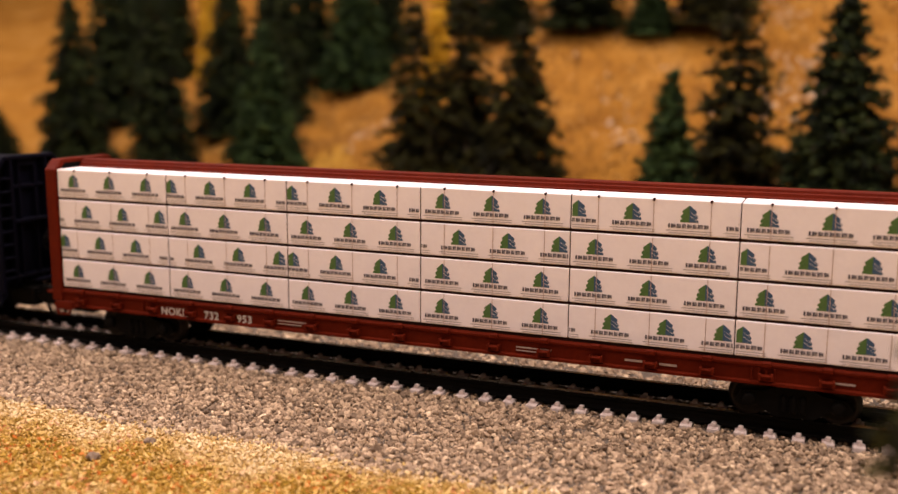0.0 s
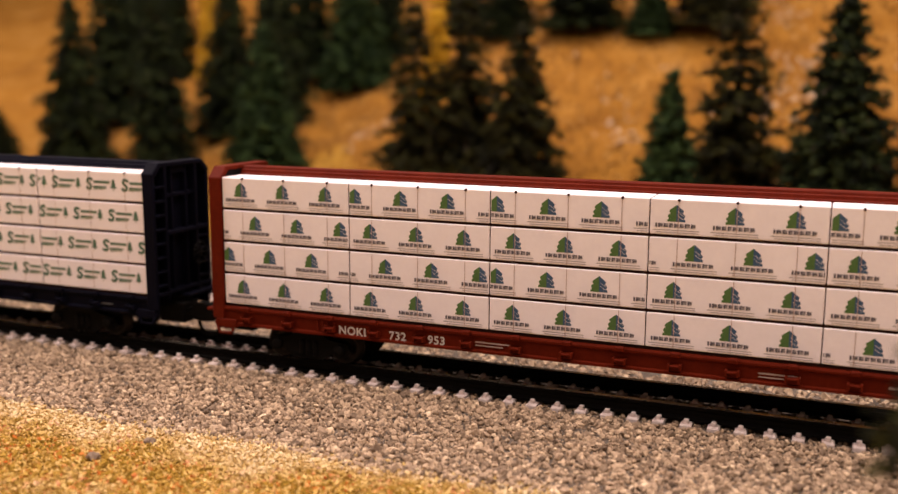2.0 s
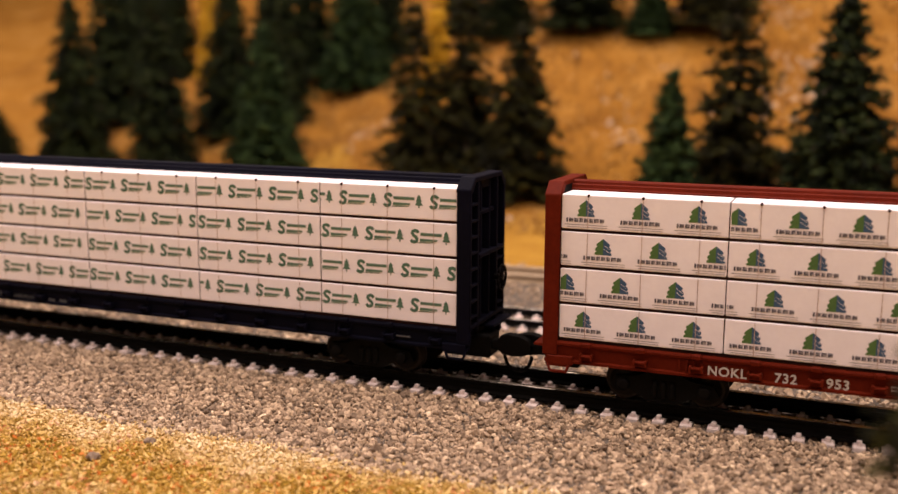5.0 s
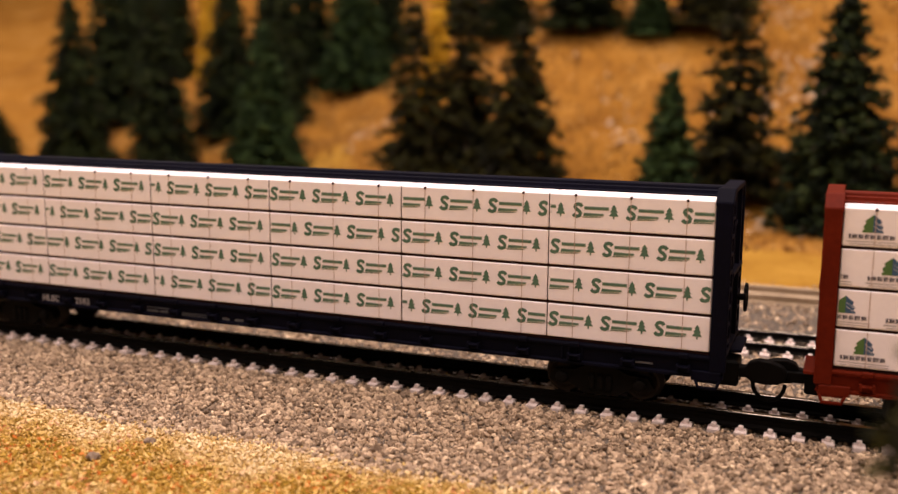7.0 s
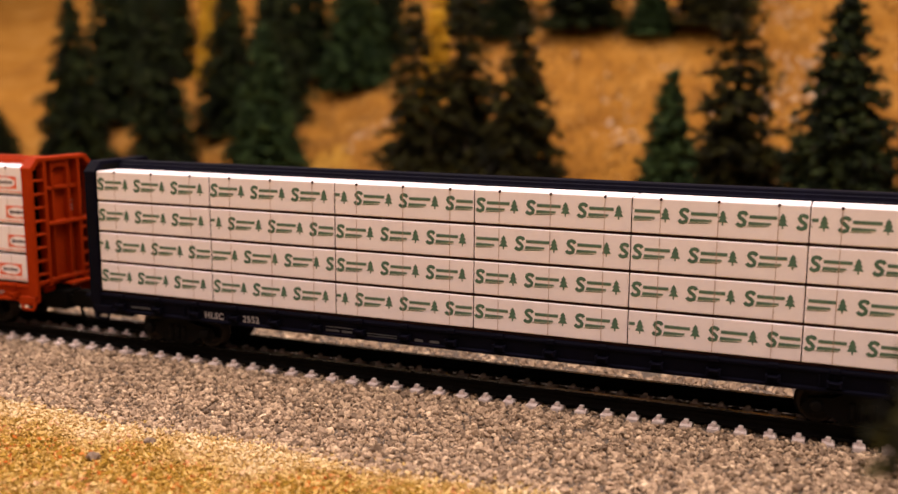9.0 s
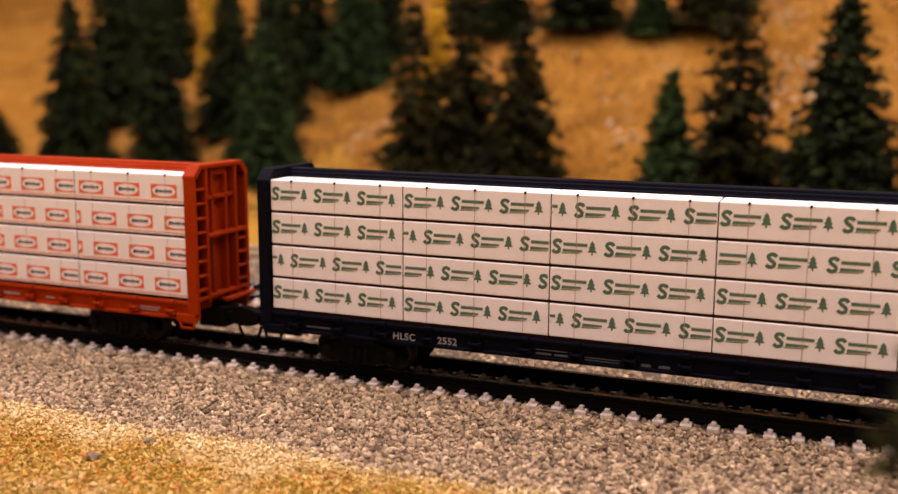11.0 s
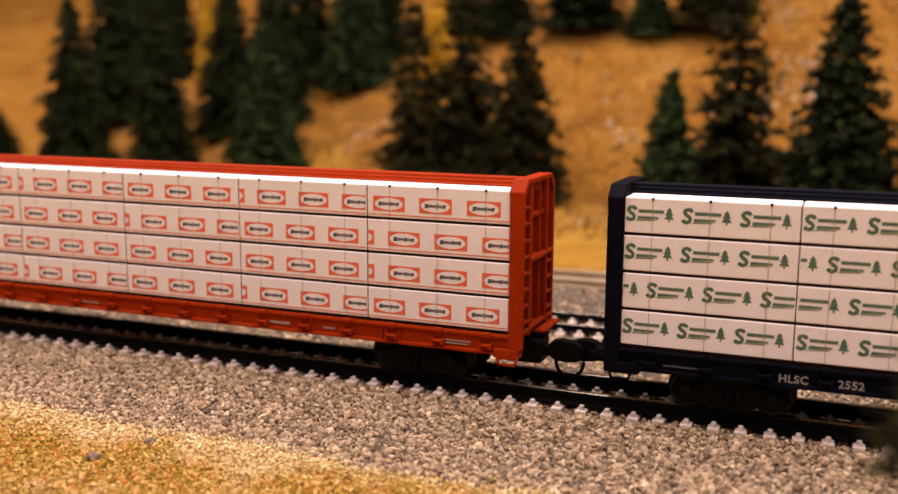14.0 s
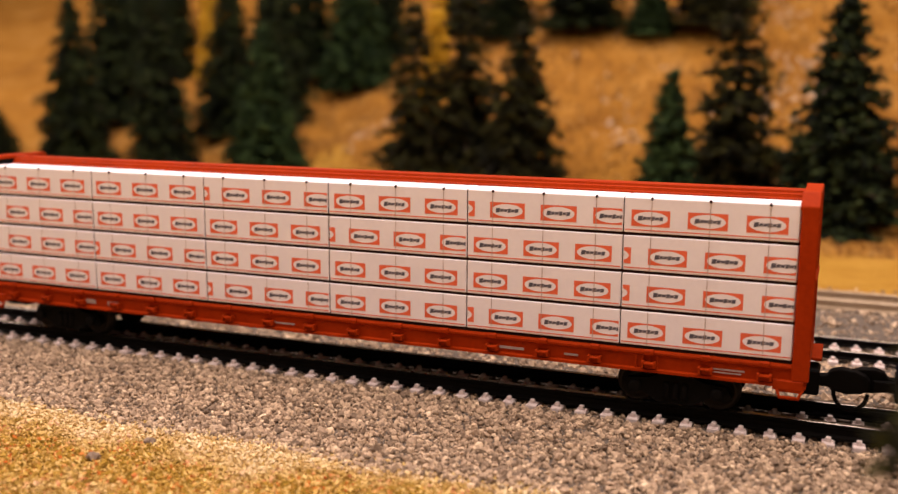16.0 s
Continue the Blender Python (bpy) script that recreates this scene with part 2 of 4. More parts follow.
def tube(bm, points, radius, steps=8, index=0):
    """A round bar along points, millimetres."""
    pts = [Vector(p) for p in points]
    rings = []
    for i, p in enumerate(pts):
        d = (pts[min(i + 1, len(pts) - 1)] - pts[max(i - 1, 0)]).normalized()
        u = d.orthogonal().normalized()
        if i:
            u = (prev - d * prev.dot(d)).normalized()
        prev = u
        v = d.cross(u)
        rings.append([bm.verts.new((p + (u * math.cos(a) + v * math.sin(a)) * radius) * MM) for a in (2 * math.pi * k / steps for k in range(steps))])
    fs = []
    for a, b in zip(rings, rings[1:]):
        fs += [bm.faces.new((a[k], a[(k + 1) % steps], b[(k + 1) % steps], b[k])) for k in range(steps)]
    fs += [bm.faces.new(rings[0][::-1]), bm.faces.new(rings[-1])]
    for f in fs:
        f.material_index, f.smooth = index, True
    bmesh.ops.recalc_face_normals(bm, faces=fs)


def empty(name, m=None):
    ob = new(name)
    ob.empty_display_size = 0.01
    if m is not None:
        ob.matrix_basis = m
    return ob


# ---- ground: one sheet, flat by the tracks, rising into the hill ----
TIE_STEP = 3.63
RAIL_BED = -1.0          # height of the tie tops on the near and middle track
EDGE_Y = -27.0          # where the ballast meets the straw turf
NEAR_Y, FAR_Y, THIRD_Y = 7.2, 48.0, 79.0   # centre lines of the three tracks


def smooth(a, b, v):
    t = min(1.0, max(0.0, (v - a) / (b - a)))
    return t * t * (3 - 2 * t)


def ground_height(x, y):
    """Millimetres."""
    if y < 57:
        z = -2.1 + 0.45 * smooth(-30, -4, y)
    else:
        z = -1.65 + 2.2 * smooth(60, 70, y)
    slope = 0.34 + 0.19 * smooth(-240, -110, x)
    rise = max(0.0, y - 176)
    z += slope * (math.sqrt(rise * rise + 900) - 30) * (0.4 + 0.6 * smooth(170, 230, y)) if rise else 0.0
    if y > 125:
        k = smooth(125, 260, y)
        z += k * (9.0 * noise.noise((x * 0.011, y * 0.011, 1.0)) + 4.0 * noise.noise((x * 0.035, y * 0.035, 4.0)))
        z += smooth(125, 150, y) * 0.8 * noise.noise((x * 0.12, y * 0.12, 7.0))
    if y < -26:
        z += 0.9 * (1 - smooth(-60, -26, y)) * (0.4 + noise.noise((x * 0.06, y * 0.06, 2.0)))
    return z


def axis_steps(lo, hi, fine_lo, fine_hi, fine, coarse):
    vals, v = [], lo
    while v < hi:
        vals.append(v)
        v += fine if fine_lo <= v < fine_hi else coarse
    return vals + [hi]


def build_ground():
    xs = axis_steps(-900, 560, -520, 160, 5.0, 30)
    ys = axis_steps(-420, 700, -140, 560, 4.0, 20)
    verts = [(x * MM, y * MM, ground_height(x, y) * MM) for y in ys for x in xs]
    w = len(xs)
    faces = [(j * w + i, j * w + i + 1, (j + 1) * w + i + 1, (j + 1) * w + i) for j in range(len(ys) - 1) for i in range(w - 1)]
    me = bpy.data.meshes.new("ground")
    me.from_pydata(verts, [], faces)
    me.materials.append(M_HILL)
    me.materials.append(M_BED)
    me.materials.append(M_STRAW)
    me.materials.append(M_GOLD)
    for f, poly in zip(faces, me.polygons):
        y = ys[f[0] // w]
        x = xs[f[0] % w]
        foot = 118 + 10 * noise.noise((x * 0.03, y * 0.03, 5.0)) + 22 * smooth(-120, -20, x) + 115 * math.exp(-((x + 197) / 42) ** 2) + 70 * math.exp(-((x + 82) / 34) ** 2)
        poly.material_index = 1 if EDGE_Y + 2 < y < 92 else (2 if y < 0 else (3 if y < foot else 0))
        poly.use_smooth = True
    ob = new("ground", me)
    tagged(ob, "ochre scenic ground sheet rising to a straw-coloured hillside", "ground", kind="structure")


build_ground()

# ---- loose stones and turf grains ----
def ico_base():
    bm = bmesh.new()
    bmesh.ops.create_icosphere(bm, subdivisions=1, radius=1.0)
    v = np.array([p.co[:] for p in bm.verts])
    f = np.array([[q.index for q in p.verts] for p in bm.faces])
    bm.free()
    return v, f


def octa_base():
    v = np.array([(1, 0, 0), (-1, 0, 0), (0, 1, 0), (0, -1, 0), (0, 0, 1), (0, 0, -1)], float)
    f = np.array([(0, 2, 4), (2, 1, 4), (1, 3, 4), (3, 0, 4), (2, 0, 5), (1, 2, 5), (3, 1, 5), (0, 3, 5)])
    return v, f


def scatter(name, base, centres, sizes, squash, jitter, mat, label, category, rng):
    """Many small irregular grains in one mesh: centres in millimetres, each turned and knocked out of shape."""
    bv, bf = base
    n, k = len(centres), len(bv)
    q = rng.normal(size=(n, 4))
    q /= np.linalg.norm(q, axis=1)[:, None]
    w, x, y, z = q.T
    rot = np.stack([1 - 2 * (y * y + z * z), 2 * (x * y - z * w), 2 * (x * z + y * w), 2 * (x * y + z * w), 1 - 2 * (x * x + z * z), 2 * (y * z - x * w),
                    2 * (x * z - y * w), 2 * (y * z + x * w), 1 - 2 * (x * x + y * y)], 1).reshape(n, 3, 3)
    v = bv[None] * (1 + jitter * rng.uniform(-1, 1, size=(n, k, 1)))
    v = v * (1 + squash * rng.uniform(-1, 1, size=(n, 1, 3)))
    v = np.einsum("nij,nkj->nki", rot, v) * sizes[:, None, None] + centres[:, None, :]
    f = bf[None] + (np.arange(n) * k)[:, None, None]
    me = bpy.data.meshes.new(name)
    me.from_pydata((v.reshape(-1, 3) * MM).tolist(), [], f.reshape(-1, 3).tolist())
    me.materials.append(mat)
    return tagged(new(name, me), label, category, kind="stuff")


def heights(pts):
    return np.array([ground_height(x, y) for x, y in pts])


def edge_wobble(x):
    return EDGE_Y - 0.028 * (x + 55) + 1.6 * noise.noise((x * 0.05, 3.0, 0.0)) + 1.0 * noise.noise((x * 0.2, 8.0, 0.0))


def build_loose():
    rng = np.random.default_rng(5)
    # near shoulder: individual crushed stones
    n = 52000
    p = np.stack([rng.uniform(-165, 28, n), rng.uniform(-34, 2.4, n)], 1)
    keep = np.array([y > edge_wobble(x) - 1.5 * r and (y < -0.1 or abs((x + 10.95 + TIE_STEP / 2) % TIE_STEP - TIE_STEP / 2) > 1.05) for (x, y), r in zip(p, rng.uniform(0, 1, n) ** 3)])
    p = p[keep]
    size = rng.gamma(6.0, 0.047, len(p)).clip(0.14, 0.68)
    z = heights(p) + rng.uniform(-0.36, 0.38, len(p))
    z = np.where(p[:, 1] > -0.6, z - 0.12, z + 0.15 * np.clip((p[:, 1] + 5) / 4, 0, 1))
    size = np.where(p[:, 1] > -0.6, size * 0.8, size)
    scatter("ballast", ico_base(), np.column_stack([p, z]), size, 0.34, 0.26, M_BALLAST, "crushed grey-tan stone ballast beside the near track", "ballast", rng)
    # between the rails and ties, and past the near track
    # the stones between the rails carry the cars' shade in their colour
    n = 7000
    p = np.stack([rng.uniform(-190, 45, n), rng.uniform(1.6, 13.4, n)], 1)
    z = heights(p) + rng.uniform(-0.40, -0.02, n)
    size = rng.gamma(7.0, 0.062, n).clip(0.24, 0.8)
    scatter("shaded_ballast", octa_base(), np.column_stack([p, z]), size, 0.3, 0.2, M_BALLAST_SHADED, "oil-darkened stone ballast between the rails", "ballast", rng)
    n = 11000
    p = np.stack([rng.uniform(-190, 45, n), rng.uniform(13.2, 40, n)], 1)
    z = heights(p) + rng.uniform(-0.3, 0.10, n)
    size = rng.gamma(7.0, 0.070, n).clip(0.24, 0.85)
    scatter("track_ballast", octa_base(), np.column_stack([p, z]), size, 0.3, 0.2, M_BALLAST, "tan stone ballast between the tracks", "ballast", rng)
    n = 30000
    p = np.stack([rng.uniform(-330, 70, n), rng.uniform(40, 99, n)], 1)
    p = p[p[:, 1] < 92 + 6 * rng.uniform(0, 1, n) ** 3]
    n = len(p)
    z = heights(p) + rng.uniform(-0.3, 0.15, n)
    scatter("far_ballast", octa_base(), np.column_stack([p, z]), rng.gamma(7.0, 0.055, n), 0.3, 0.2, M_BALLAST, "pale stone ballast round the far tracks", "ballast", rng)
    # straw turf in front
    n = 62000
    p = np.stack([rng.uniform(-122, 2, n), rng.uniform(-60, -22, n)], 1)
    keep = np.array([y < edge_wobble(x) + 2.4 * r for (x, y), r in zip(p, rng.uniform(0, 1, n) ** 2.5)])
    p = p[keep]
    z = heights(p) + rng.uniform(-0.12, 0.30, len(p))
    scatter("straw_turf", octa_base(), np.column_stack([p, z]), rng.gamma(7, 0.031, len(p)).clip(0.10, 0.46), 0.45, 0.25, M_SAND, "golden straw-coloured ground turf with orange flecks", "turf", rng)


build_loose()


def pebble(x, y, r, seed, label):
    bm = bmesh.new()
    bmesh.ops.create_icosphere(bm, subdivisions=2, radius=r * MM)
    rnd = random.Random(seed)
    off = Vector((rnd.random() * 9, rnd.random() * 9, rnd.random() * 9))
    for v in bm.verts:
        d = v.co.normalized()
        v.co *= 1 + 0.35 * noise.noise(d * 1.6 + off)
        v.co.z *= 0.75
    ob = part("pebble", bm, M_ROCK)
    ob.matrix_basis = pose(x * MM, y * MM, (ground_height(x, y) + r * 0.3) * MM, 0, 0, rnd.uniform(0, 360))
    tagged(ob, label, "stone")


pebble(-82.1, -30.9, 0.8, 1, "small grey pebble lying on straw turf")
pebble(-85, -38.1, 0.9, 2, "small grey pebble lying on straw turf")

# ---- tracks ----


def track(name, yc, x0, x1, tie_step, rail_mat, tie_mat, phase, label, z=0.0, tall=1.0):
    thing = empty(name, pose(0, yc * MM, z * MM))
    tagged(thing, label, "railway track", "parallel model tracks")
    for side, dy in (("near", -4.5), ("far", 4.5)):
        bm = bmesh.new()
        web = [(-0.95, 0.05), (0.95, 0.05), (0.95, 0.35), (0.3, 0.55), (0.28, 1.35), (0.5, 1.55), (0.5, 1.98), (0.4, 2.05), (-0.4, 2.05), (-0.5, 1.98), (-0.5, 1.55), (-0.28, 1.35), (-0.3, 0.55), (-0.95, 0.35)]
        fs = prism(bm, [(u + dy, v * tall) for u, v in web], "x", x0, x1)
        for f in fs:
            if f.calc_center_median().z > 2.0 * tall * MM and f.normal.z > 0.5:
                f.material_index = 1
        part("rail", bm, [rail_mat, M_RAIL_TOP if rail_mat is M_RAIL else rail_mat], thing)
    first = None
    n = int((x1 - x0) / tie_step)
    rnd = random.Random(3)
    for k in range(n):
        x = phase + tie_step * math.ceil((x0 - phase) / tie_step) + k * tie_step
        if x > x1:
            break
        if first is None:
            bm = bmesh.new()
            box(bm, -0.8, 0.8, -7.0, 7.0, -1.3, 0.0, 0, 0.12)
            for dy in (-4.5, 4.5):
                for s in (-1, 1):
                    box(bm, -0.34, 0.34, dy + s * 1.45 - 0.36, dy + s * 1.45 + 0.36, -0.02, 0.60, 0, 0.1)
                box(bm, -0.6, 0.6, dy - 1.5, dy + 1.5, -0.02, 0.12)
            first = part("tie", bm, tie_mat, thing)
            first.matrix_basis = pose(x * MM, 0, 0, 0, 0, rnd.uniform(-0.8, 0.8))
        else:
            again("tie", first, thing, pose(x * MM, 0, rnd.uniform(-0.08, 0.02) * MM, 0, 0, rnd.uniform(-0.8, 0.8)))
    return thing


track("near_track", NEAR_Y, -330, 60, TIE_STEP, M_RAIL, M_TIE, -10.95, "black rails on pale grey-pink plastic ties in stone ballast", RAIL_BED)
track("middle_track", FAR_Y, -330, 60, TIE_STEP, M_RAIL, M_TIE, -7.5, "dark rails on pale ties behind the lumber train", RAIL_BED, 0.7)
track("far_track", THIRD_Y, -330, 70, TIE_STEP, M_RAIL_TAN, M_TIE_DARK, -7.5, "weathered tan rails on buried brown ties at the hill foot", 0.6, 0.95)

# ---- conifers ----


def blob_cloud(centres, radii, rng, base, jitter=0.35, squash=(1, 1, 0.7)):
    bv, bf = base
    n, k = len(centres), len(bv)
    a = rng.uniform(0, 2 * math.pi, n)
    ca, sa = np.cos(a), np.sin(a)
    v = bv[None] * (1 + jitter * rng.uniform(-1, 1, (n, k, 1))) * np.array(squash)[None, None]
    x = v[..., 0] * ca[:, None] - v[..., 1] * sa[:, None]
    y = v[..., 0] * sa[:, None] + v[..., 1] * ca[:, None]
    v = np.stack([x, y, v[..., 2]], -1) * radii[:, None, None] + centres[:, None, :]
    f = bf[None] + (np.arange(n) * k)[:, None, None]
    return v.reshape(-1, 3), f.reshape(-1, 3)


SIZES = {}


def conifer(height, radius, mat, seed, sparse=0.0, label="dark green model conifer on the ochre hillside"):
    """A wire-and-foam model conifer: tapered trunk, drooping limbs, foam clumps in uneven tiers. Millimetres."""
    rng = np.random.default_rng(seed)
    tree = empty("conifer_tree")
    wood = bmesh.new()
    lathe(wood, [(height * 0.022, -2.0), (height * 0.018, height * 0.1), (height * 0.012, height * 0.5), (height * 0.003, height * 0.97)], "z", (0, 0, 0), 8)
    centres, radii = [], []
    tiers = int(height / (2.6 + 1.7 * sparse))
    lean = rng.uniform(0, 6.28)
    for t in range(tiers):
        u = (t + rng.uniform(-0.35, 0.35)) / tiers
        u = min(max(u, 0.0), 0.985)
        z0 = height * (0.06 + 0.94 * u)
        step = (t % 4) / 4          # limbs in whorls: each whorl flares out towards its foot
        reach = radius * (1 - u) ** 0.68 * (1.12 - 0.24 * step) * rng.uniform(0.92, 1.08) + height * 0.014
        count = max(4, int(6 + 9 * (1 - u)))
        for b in range(count):
            if rng.random() < sparse * 0.42:
                continue
            a = 2 * math.pi * (b + rng.uniform(-0.4, 0.4)) / count + t * 1.3
            r = reach * rng.uniform(0.80 - 0.14 * sparse, 1.08) * (1 + 0.10 * math.cos(a - lean))
            droop = r * rng.uniform(0.05, 0.5)
            if r > 3 and b % 3 == 0:
                tube(wood, [(0, 0, z0), (math.cos(a) * r * 0.5, math.sin(a) * r * 0.5, z0 - droop * 0.3), (math.cos(a) * r * 0.9, math.sin(a) * r * 0.9, z0 - droop * 0.9)], height * 0.0035, 4)
            m = max(3, int(r * (1.8 - 0.5 * sparse)))
            for k in range(m):
                w = (k + rng.uniform(0.2, 1.0)) / m
                if sparse and w < 0.25 and rng.random() < sparse:
                    continue
                spread = 0.15 * r * (1 - 0.6 * w) + 0.6
                centres.append((math.cos(a) * r * w + rng.normal(0, spread * 0.5), math.sin(a) * r * w + rng.normal(0, spread * 0.5), max(0.6, z0 - droop * w * w + rng.normal(0, 0.8))))
                radii.append((1.35 - 0.65 * w) * rng.uniform(0.65, 1.35) * (0.80 + 0.46 * (1 - u)) * (1.08 - 0.12 * sparse))
    centres, radii = np.array(centres), np.array(radii)
    # a second, finer layer of needles on the outside of the clumps
    pick = rng.integers(0, len(centres), int(len(centres) * 2.0))
    d = rng.normal(size=(len(pick), 3))
    d /= np.linalg.norm(d, axis=1)[:, None]
    fine_c = centres[pick] + d * radii[pick][:, None] * 0.95
    fine_r = rng.uniform(0.2, 0.5, len(pick))
    v1, f1 = blob_cloud(centres, radii, rng, ico_base())
    v2, f2 = blob_cloud(fine_c, fine_r, rng, octa_base(), 0.5, (1, 1, 1))
    part("trunk", wood, M_BARK, tree)
    me = bpy.data.meshes.new("crown")
    me.from_pydata((np.vstack([v1, v2]) * MM).tolist(), [], np.vstack([f1, f2 + len(v1)]).tolist())
    me.materials.append(mat)
    crown = new("crown", me)
    crown.parent = tree
    SIZES[label] = (height, radius * 0.98)
    return tagged(tree, label, "tree", "model conifers on the hill")


def plant(source, x, y, top, radius, turn):
    """Sets a tree, or a copy of it, on the ground at x, y, its tip at the height top, with that crown radius."""
    foot = ground_height(x, y) - 0.8
    m = pose(x * MM, y * MM, foot * MM, 0, 0, turn)
    if source in PLANTED:
        ob = copy_thing(source, m)
    else:
        PLANTED.add(source)
        ob = source
        ob.matrix_basis = m
    tall, wide = SIZES[source["label"]]
    ob.scale = (radius / wide, radius / wide, (top - foot) / tall)
    return ob



PLANTED = set()

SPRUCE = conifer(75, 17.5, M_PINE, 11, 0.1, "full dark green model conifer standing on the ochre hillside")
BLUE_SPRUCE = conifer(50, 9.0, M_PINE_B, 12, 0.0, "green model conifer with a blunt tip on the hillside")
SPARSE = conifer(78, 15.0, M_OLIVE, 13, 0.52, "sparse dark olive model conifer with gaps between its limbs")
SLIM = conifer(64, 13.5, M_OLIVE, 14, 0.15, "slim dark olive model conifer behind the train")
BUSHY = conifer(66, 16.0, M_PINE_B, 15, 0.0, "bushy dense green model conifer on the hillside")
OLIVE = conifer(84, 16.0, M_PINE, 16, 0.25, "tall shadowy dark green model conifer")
ASPEN = conifer(60, 7.0, M_YELLOW, 17, 0.3, "narrow yellow autumn tree among the dark conifers")
plant(SPRUCE, -3, 186, 70.9, 19.8, 0)
plant(BLUE_SPRUCE, -52, 181, 48.4, 10.6, 67)
plant(SPARSE, -35, 205, 80.8, 18.0, 134)
plant(SLIM, -106, 200, 65.0, 16.2, 201)
plant(SPARSE, -131, 212, 82.0, 18.5, 268)
plant(SPARSE, -146, 200, 74.0, 14.6, 335)
plant(BUSHY, -214.5, 207, 65.5, 15.6, 42)
plant(SPRUCE, -255.5, 246, 91.0, 16.5, 109)
plant(OLIVE, -271, 215, 88.0, 14.6, 176)
plant(SPRUCE, -312, 210, 79.5, 16.8, 243)
plant(SPRUCE, -378, 230, 31.2, 11.0, 310)
plant(OLIVE, -333, 262, 110.6, 17.9, 17)
plant(OLIVE, -266.9, 332, 124.0, 20.0, 84)
plant(BUSHY, -235.5, 326.5, 116.0, 19.0, 151)
plant(OLIVE, -164, 352, 113.7, 16.6, 218)
plant(OLIVE, -118, 327, 117.8, 20.7, 285)
plant(BLUE_SPRUCE, -86, 322, 92.3, 11.3, 352)
plant(SLIM, -62, 327, 117.0, 17.1, 59)
plant(ASPEN, -317, 318, 117.0, 7.6, 126)
plant(ASPEN, -169, 275, 95.2, 6.5, 193)
plant(ASPEN, -152, 232, 48.9, 4.8, 260)
plant(ASPEN, -142, 225, 31.5, 5.3, 327)
plant(OLIVE, -350, 330, 126.0, 17.5, 34)
plant(OLIVE, -227, 232, 86.0, 12.5, 101)
plant(OLIVE, -368, 322, 127.6, 19.7, 168)
plant(OLIVE, -198, 380, 126.0, 15.0, 235)
plant(SPRUCE, -250, 275, 103.0, 18.0, 80)
plant(OLIVE, -237, 366, 124.0, 15.0, 140)
plant(BUSHY, -47, 382, 124.9, 17.6, 9)



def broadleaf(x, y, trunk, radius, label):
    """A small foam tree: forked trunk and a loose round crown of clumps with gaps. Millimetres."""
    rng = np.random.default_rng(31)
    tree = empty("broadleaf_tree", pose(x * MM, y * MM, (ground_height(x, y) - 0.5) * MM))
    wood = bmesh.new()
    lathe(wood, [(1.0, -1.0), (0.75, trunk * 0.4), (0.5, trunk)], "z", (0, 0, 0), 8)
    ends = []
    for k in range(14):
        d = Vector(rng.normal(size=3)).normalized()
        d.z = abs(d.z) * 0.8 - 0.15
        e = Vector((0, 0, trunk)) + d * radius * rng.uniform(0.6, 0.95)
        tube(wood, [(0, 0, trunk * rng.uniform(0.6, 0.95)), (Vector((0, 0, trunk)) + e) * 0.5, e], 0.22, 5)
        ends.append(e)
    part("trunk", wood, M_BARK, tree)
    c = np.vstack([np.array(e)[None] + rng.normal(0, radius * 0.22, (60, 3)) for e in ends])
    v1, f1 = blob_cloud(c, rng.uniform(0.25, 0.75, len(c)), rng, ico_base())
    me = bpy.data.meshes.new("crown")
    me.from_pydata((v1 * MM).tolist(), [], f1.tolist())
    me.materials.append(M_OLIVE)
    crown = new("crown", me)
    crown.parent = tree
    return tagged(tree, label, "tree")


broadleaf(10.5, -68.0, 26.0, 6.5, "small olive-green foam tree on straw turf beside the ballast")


def hill_scree():
    """Pale crumbs of stone in drifts over the slope, and rust-brown turf crumbs."""
    rng = np.random.default_rng(9)
    n = 26000
    p = np.stack([rng.uniform(-330, 90, n), rng.uniform(118, 420, n)], 1)
    d = np.array([noise.noise((x * 0.022, y * 0.022, 11.0)) + 0.6 * noise.noise((x * 0.07, y * 0.07, 3.0)) for x, y in p])
    keep = rng.uniform(0, 1, n) < np.clip(1.3 * d - 0.05, 0.01, 0.8) * (p[:, 1] > 165) * (p[:, 0] > -195)
    p = p[keep]
    scatter("hill_scree", octa_base(), np.column_stack([p, heights(p) + 0.1]), rng.gamma(3, 0.22, len(p)).clip(0.2, 1.8), 0.4, 0.2, M_SCREE, "pale crumbs of stone strewn over the ochre slope", "scree", rng)
    n = 26000
    p = np.stack([rng.uniform(-330, 90, n), rng.uniform(140, 420, n)], 1)
    scatter("hill_turf", octa_base(), np.column_stack([p, heights(p)]), rng.gamma(4, 0.16, n).clip(0.2, 1.3), 0.4, 0.3, M_HILLTURF, "ochre and brown turf crumbs over the hillside", "turf", rng)


hill_scree()

# ---- lumber cars ----
HALF = 67.2             # half the length of the lumber load
CAP = 2.15               # thickness of an end bulkhead
LOAD_Z, LOAD_TOP = 9.05, 29.6
TIER = (LOAD_TOP - LOAD_Z) / 4
COLUMN = 2 * HALF / 6


